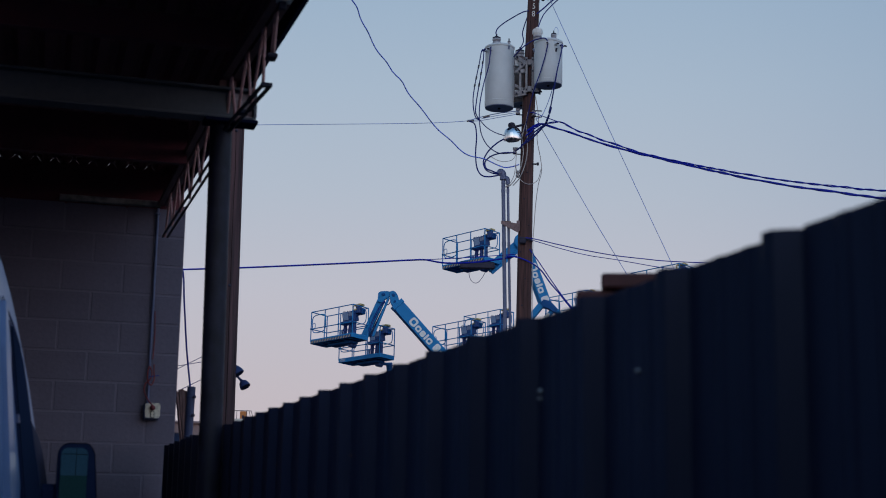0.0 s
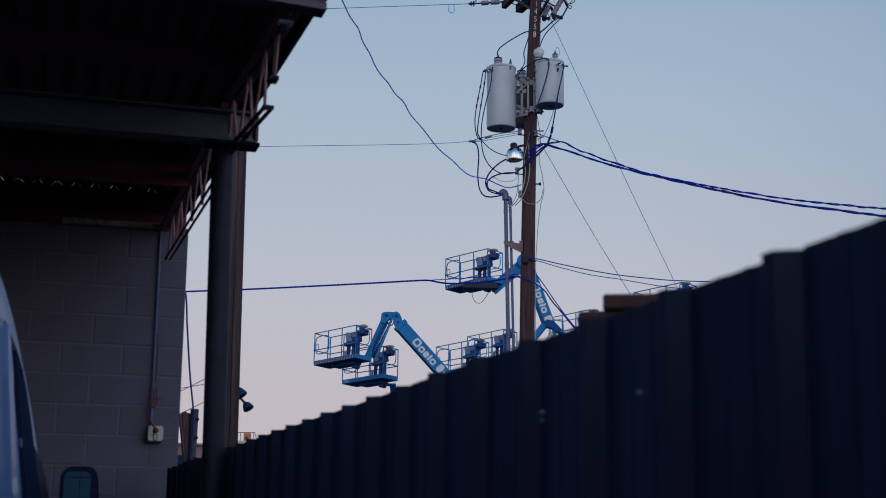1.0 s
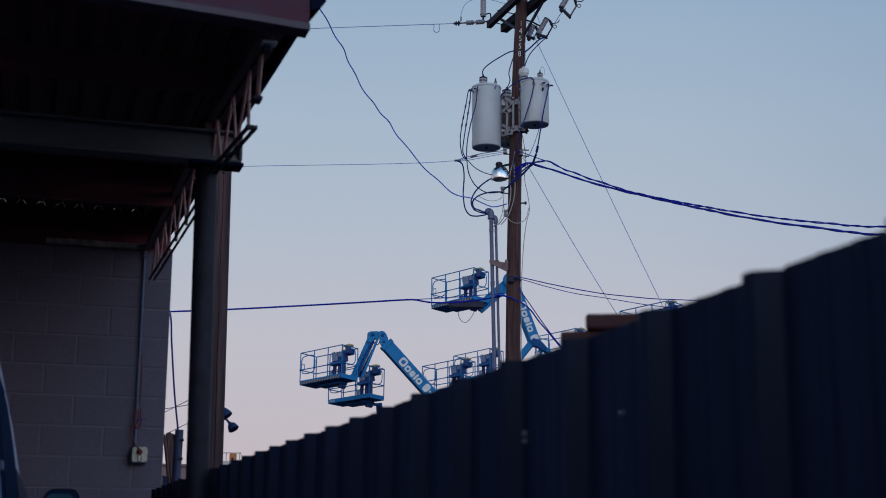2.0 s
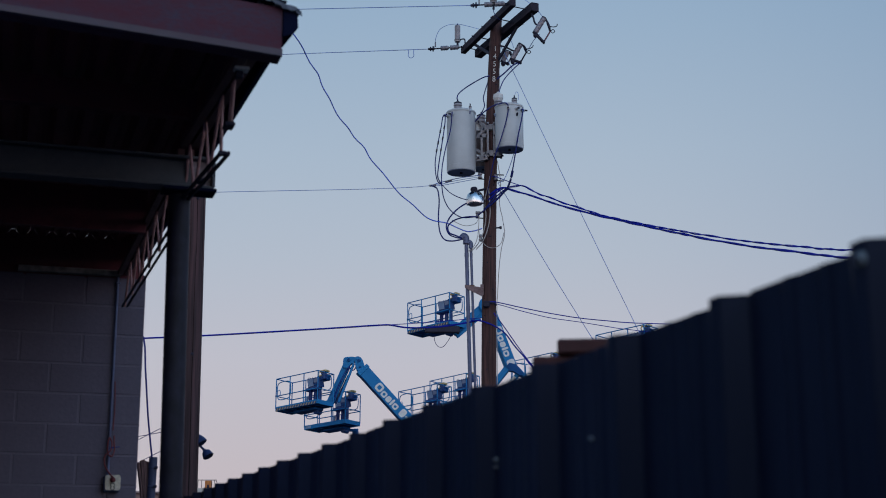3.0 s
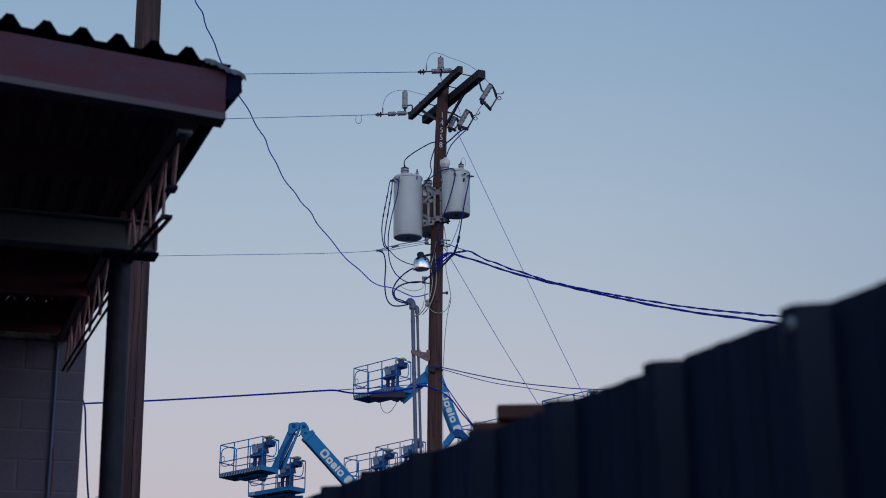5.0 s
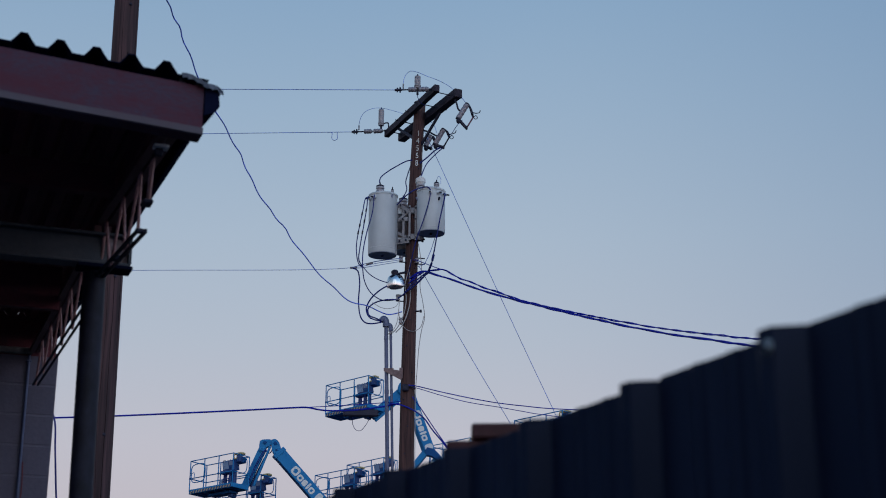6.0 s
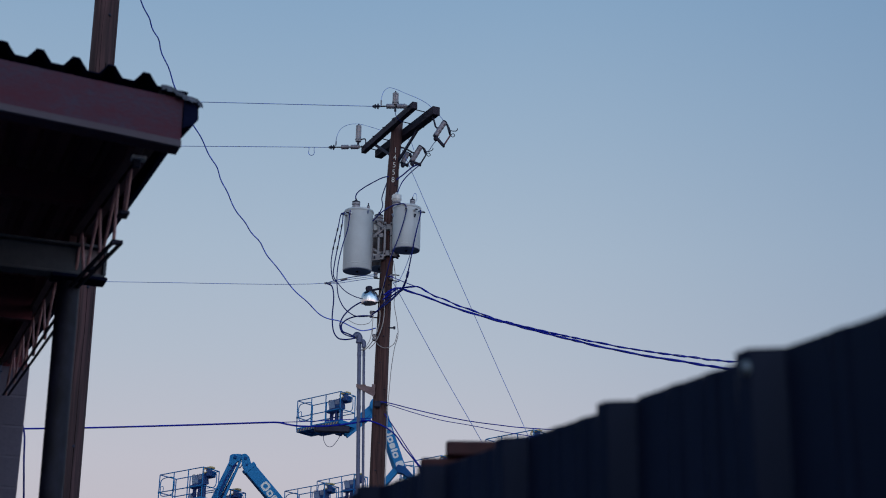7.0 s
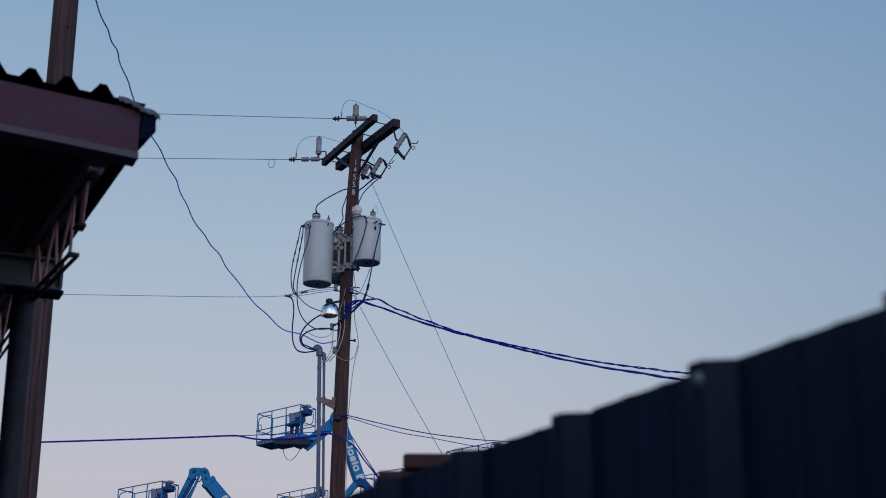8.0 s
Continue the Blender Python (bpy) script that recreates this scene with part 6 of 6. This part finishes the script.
for name, half, shape in (("elbow", 0.17, ((-2.84, 10.12), (-2.75, 10.18), (-2.475, 10.20), (-2.33, 10.17), (-2.39, 9.94), (-2.56, 9.88), (-2.68, 9.68), (-2.87, 9.75))),
                          ("boom_head", 0.21, ((-2.36, 10.17), (-2.27, 10.205), (-2.18, 10.20), (-2.10, 10.14), (-2.03, 10.04), (-1.98, 9.89), (-1.95, 9.78), (-2.22, 9.56), (-2.31, 9.66), (-2.32, 9.80), (-2.37, 9.98)))):
    bm = bm_new()
    n = len(shape)
    vs = [bm.verts.new((x, y, z)) for y in (-half, half) for x, z in shape]
    bm.faces.new(vs[:n])
    bm.faces.new(vs[n:][::-1])
    for k in range(n):
        bm.faces.new((vs[k], vs[k + n], vs[(k + 1) % n + n], vs[(k + 1) % n]))
    bmesh.ops.bevel(bm, geom=list(bm.edges), offset=0.018, segments=2, affect="EDGES")
    part(name, bm, BLUE, lift)
for x, z, r in ((-2.62, 10.05, 0.07), (-2.20, 10.02, 0.075), (-2.14, 9.75, 0.05)):
    part("pivot_pin", lathe(bm_new(), ((r, -0.06), (r, 0.0), (r * 0.7, 0.012), (r * 0.2, 0.014)), pose(x, -0.22, z, 90), 14), BLUEDARK, lift)
for k in range(2):
    part("hydraulic_hose", sweep(bm_new(), smooth_line([(-3.25 + 0.05 * k, -0.20, 8.35), (-3.02 + 0.05 * k, -0.24, 9.0), (-2.72 + 0.05 * k, -0.24, 9.60), (-2.56, -0.23, 9.78)], 6), 0.018, 6), CABLE, lift)
part("hose_tray", beam_bar(bm_new(), (-1.86, 0.10, 9.74), (2.0, 0.65, 5.72), 0.16, 0.05, 0.01), BLUEDARK, lift)
part("hose_loop", sweep(bm_new(), smooth_line([(-2.58, -0.10, 9.80), (-2.53, -0.14, 9.67), (-2.44, -0.14, 9.62), (-2.35, -0.12, 9.70), (-2.31, -0.10, 9.84)], 5), 0.022, 8), CABLE, lift)
P0, P1 = (-2.06, 0.0, 9.665), (5.2, 1.2, 1.82)
boom(lift, "main_boom", P0, P1, 0.42, 0.50)
# the boom's shadow side, painted as a darker strip along its lower edge
part("boom_shade", beam_bar(bm_new(), (-2.06 - 0.148, 0.0, 9.665 - 0.137), (5.2 - 0.148, 1.2, 1.82 - 0.137), 0.438, 0.115, 0.01), BLUEDARK, lift, "dark blue strip painting the shaded lower edge of the boom")
part("boom_lip", beam_bar(bm_new(), (-2.10, -0.01, 9.71), (-1.97, 0.01, 9.57), 0.46, 0.56, 0.02), BLUE, lift)
marks(lift, P0, P1, 0.42, 0.86, 0.36, "Rrpir Pd" + "RR")
base(lift, pose(5.6, 1.2, 0))

# lift with a high basket, its boom behind the pole
lift = thing("boom_lift", "blue articulated boom lift with its basket raised high", "boom lift", LIFTS, group=G)
basket(lift, slung(1.02, 0.5, 11.45, -44, 4.5), hose=True)
part("jib", beam_bar(bm_new(), (1.75, 0.2, 11.25), (3.15, 0.6, 12.55), 0.22, 0.34, 0.02), BLUE, lift)
part("jib_link", beam_bar(bm_new(), (1.9, 0.0, 11.05), (3.2, 0.4, 12.25), 0.10, 0.12, 0.01), BLUE, lift)
part("hose_cover", beam_bar(bm_new(), (0.55, -0.65, 11.26), (2.0, -0.5, 11.28), 0.24, 0.30, 0.05), HARDWARE, lift, "dark cover slung under the platform")
bm = bm_new()
lathe(bm, ((0.30, -0.22), (0.34, -0.18), (0.34, 0.18), (0.30, 0.22)), pose(3.18, 0.5, 12.50, 90), 20)
part("elbow", bm, BLUE, lift, smooth=True)
P0, P1 = (3.20, 0.5, 12.55), (4.22, 0.8, 9.85)
boom(lift, "upper_boom", P0, P1, 0.38, 0.46)
marks(lift, P0, P1, 0.38, 1.05, 0.36, "Rrpir P")
bm = bm_new()
vs = [bm.verts.new((x, y, z)) for y in (0.5, 0.95) for x, z in ((4.00, 9.90), (4.12, 10.05), (4.42, 9.98), (4.72, 9.62), (4.58, 9.50), (4.30, 9.70), (4.10, 9.72))]
bm.faces.new(vs[:7])
bm.faces.new(vs[7:][::-1])
for k in range(7):
    bm.faces.new((vs[k], vs[k + 7], vs[(k + 1) % 7 + 7], vs[(k + 1) % 7]))
part("knuckle", bm, BLUEDARK, lift)
part("knuckle_arm", beam_bar(bm_new(), (4.45, 0.62, 9.85), (5.6, 0.62, 8.6), 0.12, 0.16, 0.02), BLUE, lift)
part("knuckle_arm", beam_bar(bm_new(), (4.60, 0.85, 9.62), (5.2, 0.85, 8.7), 0.12, 0.12, 0.02), BLUEDARK, lift)
boom(lift, "lower_boom", (4.05, 0.7, 9.85), (-2.2, 1.5, 2.0), 0.30, 0.26)
boom(lift, "lower_link", (4.5, 0.75, 9.60), (-1.4, 1.55, 2.0), 0.18, 0.20)
part("lift_cylinder", sweep(bm_new(), [(4.35, 0.45, 9.45), (1.6, 0.9, 5.7)], 0.07, 12), CREAM, lift, "pale hydraulic cylinder", smooth=True)
base(lift, pose(-2.0, 1.5, 0))


def simple_lift(bx, by, bz, yaw, foot, label, gate=True):
    """A lift whose basket stands over the fence while its boom drops out of sight behind it."""
    s = thing("boom_lift", label, "boom lift", LIFTS, group=G)
    basket(s, slung(bx, by, bz, yaw, 4.8), gate, stripes=by > 3)
    fx, fy = foot
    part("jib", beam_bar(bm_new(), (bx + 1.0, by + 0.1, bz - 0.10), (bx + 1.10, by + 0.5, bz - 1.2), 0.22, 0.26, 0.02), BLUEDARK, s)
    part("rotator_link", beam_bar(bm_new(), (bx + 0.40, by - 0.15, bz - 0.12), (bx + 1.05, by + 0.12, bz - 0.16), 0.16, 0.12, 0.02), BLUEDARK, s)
    part("main_boom", beam_bar(bm_new(), (bx + 1.1, by + 0.5, bz - 1.1), (fx, fy, 2.0), 0.40, 0.46, 0.02), BLUE, s)
    base(s, pose(fx, fy, 0))
    return s


simple_lift(-3.43, 2.6, 7.56, -41, (0.5, 8), "blue boom lift with its basket low, behind another basket")
simple_lift(0.60, 5.0, 8.20, -45, (6.0, 11), "blue boom lift with its basket just over the fence top")
simple_lift(2.07, 9.0, 9.23, -46, (9.0, 15), "blue boom lift with its basket beside the risers")
simple_lift(5.76, 5.0, 9.60, -46, (12.0, 12), "blue boom lift with its basket half hidden by the fence")
simple_lift(8.75, -2.0, 9.66, -46, (15.0, 6), "blue boom lift whose rail tops just clear the fence", False)

# small orange cabin with a railing, far off
cab = thing("roof_cabin", "tiny orange cabin with a railing far beyond the fence", "cabin", LIFTS @ pose(-13.1, 32.5, 0))
bm = bm_new()
box(bm, (-1.2, -1, 0), (1.2, 1, 6.6))
part("tower", bm, CREAM, cab)
bm = bm_new()
box(bm, (-0.05, -0.3, 6.6), (0.33, 0.3, 7.12), bevel=0.03)
cabin = part("cabin", bm, ORANGE, cab, "orange cabin")
bm = bm_new()
box(bm, (0.09, -0.33, 6.6), (0.22, -0.29, 6.86))
part("doorway", bm, HARDWARE, cabin, "dark doorway")
for x, lean in ((-0.62, -0.16), (-0.40, -0.02), (-0.18, 0.0), (0.45, 0.0), (0.62, 0.10), (0.72, 0.20)):
    part("rail_post", sweep(bm_new(), [(x + lean, -0.8, 6.6), (x, -0.8, 7.12)], 0.018, 6), HARDWARE, cab)
part("hand_rail", sweep(bm_new(), [(-0.66, -0.8, 7.12), (0.76, -0.8, 7.12)], 0.022, 6), HARDWARE, cab)

# ---- van parked under the canopy ----
# Local axes: y forward, x out of its near side; the origin lies below the foot of the front pillar.
VANM = pose(0.079, 5.5, 0, 0, 0, -8.5)
van = thing("van", "silver-blue high-roof panel van parked facing the block wall", "van", VANM)
HALF = 1.93


def side_x(z):
    """The flank leans in above the waist and rounds over at the roof."""
    if z < 1.45:
        return -0.04 * (1.45 - z) ** 2
    return -0.10 * (z - 1.45) - 0.5 * max(0.0, z - 2.2) ** 2


def roof_top(y):
    """The height of the body over its length: bonnet, screen, roof, tail."""
    line = [(1.58, 0.72), (1.52, 0.92), (1.30, 1.08), (0.62, 1.28), (0.38, 1.40), (0.13, 1.60), (-0.04, 1.82), (-0.20, 2.02), (-0.45, 2.24), (-0.75, 2.42), (-1.2, 2.58), (-1.9, 2.70), (-2.55, 2.72), (-2.75, 2.66)]
    for (y0, z0), (y1, z1) in zip(line, line[1:]):
        if y >= y1:
            return z0 + (z1 - z0) * (y0 - y) / (y0 - y1)
    return line[-1][1]


bm = bm_new()
rows = []
stations = [1.58, 1.52, 1.3, 1.0, 0.62, 0.38, 0.25, 0.13, 0.04, -0.04, -0.12, -0.20, -0.32, -0.45, -0.60, -0.75, -0.95, -1.2, -1.5, -1.9, -2.3, -2.55, -2.70, -2.75]
for y in stations:
    top = roof_top(y)
    tuck = {1.58: 0.16, 1.52: 0.08, 1.3: 0.03, -2.75: 0.06, -2.70: 0.02}.get(y, 0.0)
    half = []
    for s in (0.0, 0.08, 0.2, 0.35, 0.5, 0.62, 0.72, 0.8, 0.87, 0.93, 0.97, 1.0):
        z = 0.35 + (top - 0.35) * s
        round_in = 0.035 * max(0.0, (s - 0.9) / 0.1) ** 2
        half.append((side_x(z) - round_in - tuck, z))
    half.append((-0.45, top + 0.015))
    ring = [bm.verts.new((x, y, z)) for x, z in half] + [bm.verts.new((-HALF - x, y, z)) for x, z in reversed(half)]
    rows.append(ring)
n = len(rows[0])
for a, b in zip(rows, rows[1:]):
    for k in range(n):
        bm.faces.new((a[k], a[(k + 1) % n], b[(k + 1) % n], b[k]))
bm.faces.new(rows[0][::-1])
bm.faces.new(rows[-1])
part("body", bm, VAN, van, "silver-blue painted body", smooth=True)
# windscreen laid over the sloping front, wrapping to the pillars
bm = bm_new()
rows = []
for y in (0.36, 0.25, 0.13, 0.04, -0.04, -0.12, -0.20, -0.32, -0.45):
    top = roof_top(y) + 0.006
    edge = side_x(top) - 0.02
    rows.append([bm.verts.new((x, y, z)) for x, z in ((edge - 0.085, top + 0.004), (-0.45, top + 0.018), (-HALF + 0.45, top + 0.018), (-HALF - edge + 0.085, top + 0.004))])
for a, b in zip(rows, rows[1:]):
    for k in range(3):
        bm.faces.new((a[k], a[k + 1], b[k + 1], b[k]))
part("windscreen", bm, VANGLASS, van, "dark raked windscreen", smooth=True)


def flank(name, shape, mat, out, label="", thick=0.012):
    """A plate that follows the near flank, cut in level strips."""
    ys_z = lambda z: [y0 + (y1 - y0) * (z - z0) / (z1 - z0) for (y0, z0), (y1, z1) in zip(shape, shape[1:] + shape[:1]) if z0 != z1 and min(z0, z1) - 1e-6 <= z <= max(z0, z1) + 1e-6]
    lo, hi = min(z for _, z in shape), max(z for _, z in shape)
    steps = max(1, int((hi - lo) / 0.05))
    bm = bm_new()
    last = None
    for k in range(steps + 1):
        z = min(max(lo + (hi - lo) * k / steps, lo + 1e-4), hi - 1e-4)
        cut = ys_z(z)
        ring = [bm.verts.new((side_x(z) + o, y, z)) for o, y in ((out, max(cut)), (out, min(cut)), (out - thick, min(cut)), (out - thick, max(cut)))]
        if last:
            for q in range(4):
                bm.faces.new((last[q], last[(q + 1) % 4], ring[(q + 1) % 4], ring[q]))
        else:
            bm.faces.new(ring[::-1])
        last = ring
    bm.faces.new(last)
    return part(name, bm, mat, van, label)


flank("window_seal", [(0.26, 1.35), (-0.445, 1.35), (-0.49, 1.545), (-0.57, 1.83), (-0.655, 2.075), (-0.54, 2.045), (-0.42, 1.998), (-0.296, 1.852), (-0.225, 1.745), (0.02, 1.70), (0.14, 1.557)], VANBLACK, 0.006, "black window surround")
flank("side_window", [(0.0, 1.37), (-0.43, 1.37), (-0.475, 1.545), (-0.555, 1.83), (-0.635, 2.055), (-0.54, 2.03), (-0.43, 1.985), (-0.31, 1.84), (-0.22, 1.69), (-0.115, 1.55)], VANGLASS, 0.012, "dark side window")
flank("pillar_trim", [(0.30, 1.29), (0.16, 1.29), (0.13, 1.40), (0.17, 1.42), (0.24, 1.37)], VANBLACK, 0.008, "black quarter trim")
flank("door_edge", [(-0.690, 0.45), (-0.702, 0.45), (-0.724, 2.09), (-0.712, 2.09)], VANSEAM, 0.002, "dark door gap")
flank("pillar_bead", [(-0.715, 0.50), (-0.815, 0.50), (-0.828, 1.98), (-0.800, 2.12), (-0.780, 2.12), (-0.733, 1.98)], VAN, 0.020, "raised body bead behind the door", 0.028)
flank("roof_seam", [(-0.758, 2.141), (-0.758, 2.127), (-2.6, 2.165), (-2.6, 2.179)], VANSEAM, 0.003, "dark roof seam")
flank("door_edge", [(-0.758, 2.141), (-0.768, 2.131), (-0.520, 2.058), (-0.390, 2.006), (-0.380, 2.016), (-0.510, 2.068)], VANSEAM, 0.003, "dark seam over the door")
flank("door_latch", [(-0.535, 1.735), (-0.552, 1.735), (-0.557, 1.765), (-0.540, 1.765)], CONDUIT, 0.012, "small pale catch on the door frame")
flank("side_moulding", [(0.9, 0.70), (-2.5, 0.70), (-2.5, 0.82), (0.9, 0.82)], VANBLACK, 0.02, "black side moulding")
for y in (0.85, -1.95):
    bm = bm_new()
    lathe(bm, ((0.20, -0.12), (0.33, -0.11), (0.345, -0.05), (0.345, 0.05), (0.33, 0.11), (0.20, 0.12)), pose(-0.10, y, 0.345, 0, 90), 24)
    wheel = part("wheel", bm, RUBBER, van, smooth=True)
    bm = bm_new()
    lathe(bm, ((0.02, 0.10), (0.19, 0.115), (0.205, 0.121)), pose(-0.10, y, 0.345, 0, 90), 20)
    part("rim", bm, GALV, wheel, smooth=True)
    bm = bm_new()
    lathe(bm, ((0.20, -0.12), (0.33, -0.11), (0.345, -0.05), (0.345, 0.05), (0.33, 0.11), (0.20, 0.12)), pose(-HALF + 0.10, y, 0.345, 0, 90), 24)
    part("wheel", bm, RUBBER, van, smooth=True)
# door mirror
mirror = new("door_mirror")
mirror.parent = van
mirror.matrix_local = pose(0.135, 0.0, 1.53, 0, 0, 8.5)
mirror["label"] = "black door mirror with two panes"


def rounded(bm, x0, x1, z0, z1, r, cuts):
    """A rounded upright slab; cuts: (y, shrink) from front to back."""
    rings = []
    for y, k in cuts:
        ring = []
        for cx, cz, a0 in ((x1 - r, z1 - r, 0), (x0 + r, z1 - r, 90), (x0 + r, z0 + r, 180), (x1 - r, z0 + r, 270)):
            for q in range(6):
                a = radians(a0 + 18 * q)
                ring.append(bm.verts.new((cx + (r - k) * math.cos(a), y, cz + (r - k) * math.sin(a))))
        rings.append(ring)
    n = len(rings[0])
    for a, b in zip(rings, rings[1:]):
        for q in range(n):
            bm.faces.new((a[q], a[(q + 1) % n], b[(q + 1) % n], b[q]))
    bm.faces.new(rings[0])
    bm.faces.new(rings[-1][::-1])
    return bm


bm = rounded(bm_new(), -0.086, 0.070, -0.22, 0.163, 0.045, ((-0.004, 0.004), (-0.010, 0.0), (0.05, 0.0), (0.085, 0.015), (0.10, 0.04)))
for vert in bm.verts:
    # the outer edge slopes in towards the top
    if vert.co.x > 0:
        vert.co.x *= min(1.12, 1 - 2.2 * vert.co.z)
part("housing", bm, VANBLACK, mirror, smooth=True)
glass = part("mirror_glass", rounded(bm_new(), -0.072, 0.026, -0.205, 0.143, 0.024, ((-0.0225, 0.0), (-0.0205, 0.0))), MIRROR, mirror, "mirror glass")
glass.matrix_local = pose(0, -0.004, 0, 0, 0, -4.2)
bm = bm_new()
box(bm, (-0.20, 0.02, -0.16), (-0.06, 0.07, 0.008), bevel=0.02)
part("mirror_arm", bm, VANBLACK, mirror)
bm = bm_new()
box(bm, (0.055, 0.0, -0.16), (0.092, 0.03, -0.125), bevel=0.006)
part("turn_lamp", bm, ORANGE, mirror)

# thin wires from the weathered pole to the side wall of the block building
for p, q in (((1.11, 15.2, 2.643), (2.02, 14.95, 3.135)), ((1.123, 15.2, 2.409), (2.031, 14.95, 2.89)), ((1.1, 15.2, 2.82), (2.026, 14.95, 2.995))):
    p, q = Vector(p), Vector(q)
    bm = bm_new()
    sweep(bm, [p, p.lerp(q, 0.5) - Vector((0, 0, 0.004)), q], 0.0037, 6)
    tagged(part("service_wire", bm, CABLE), "thin dark wire from the weathered pole to the building", "wire")
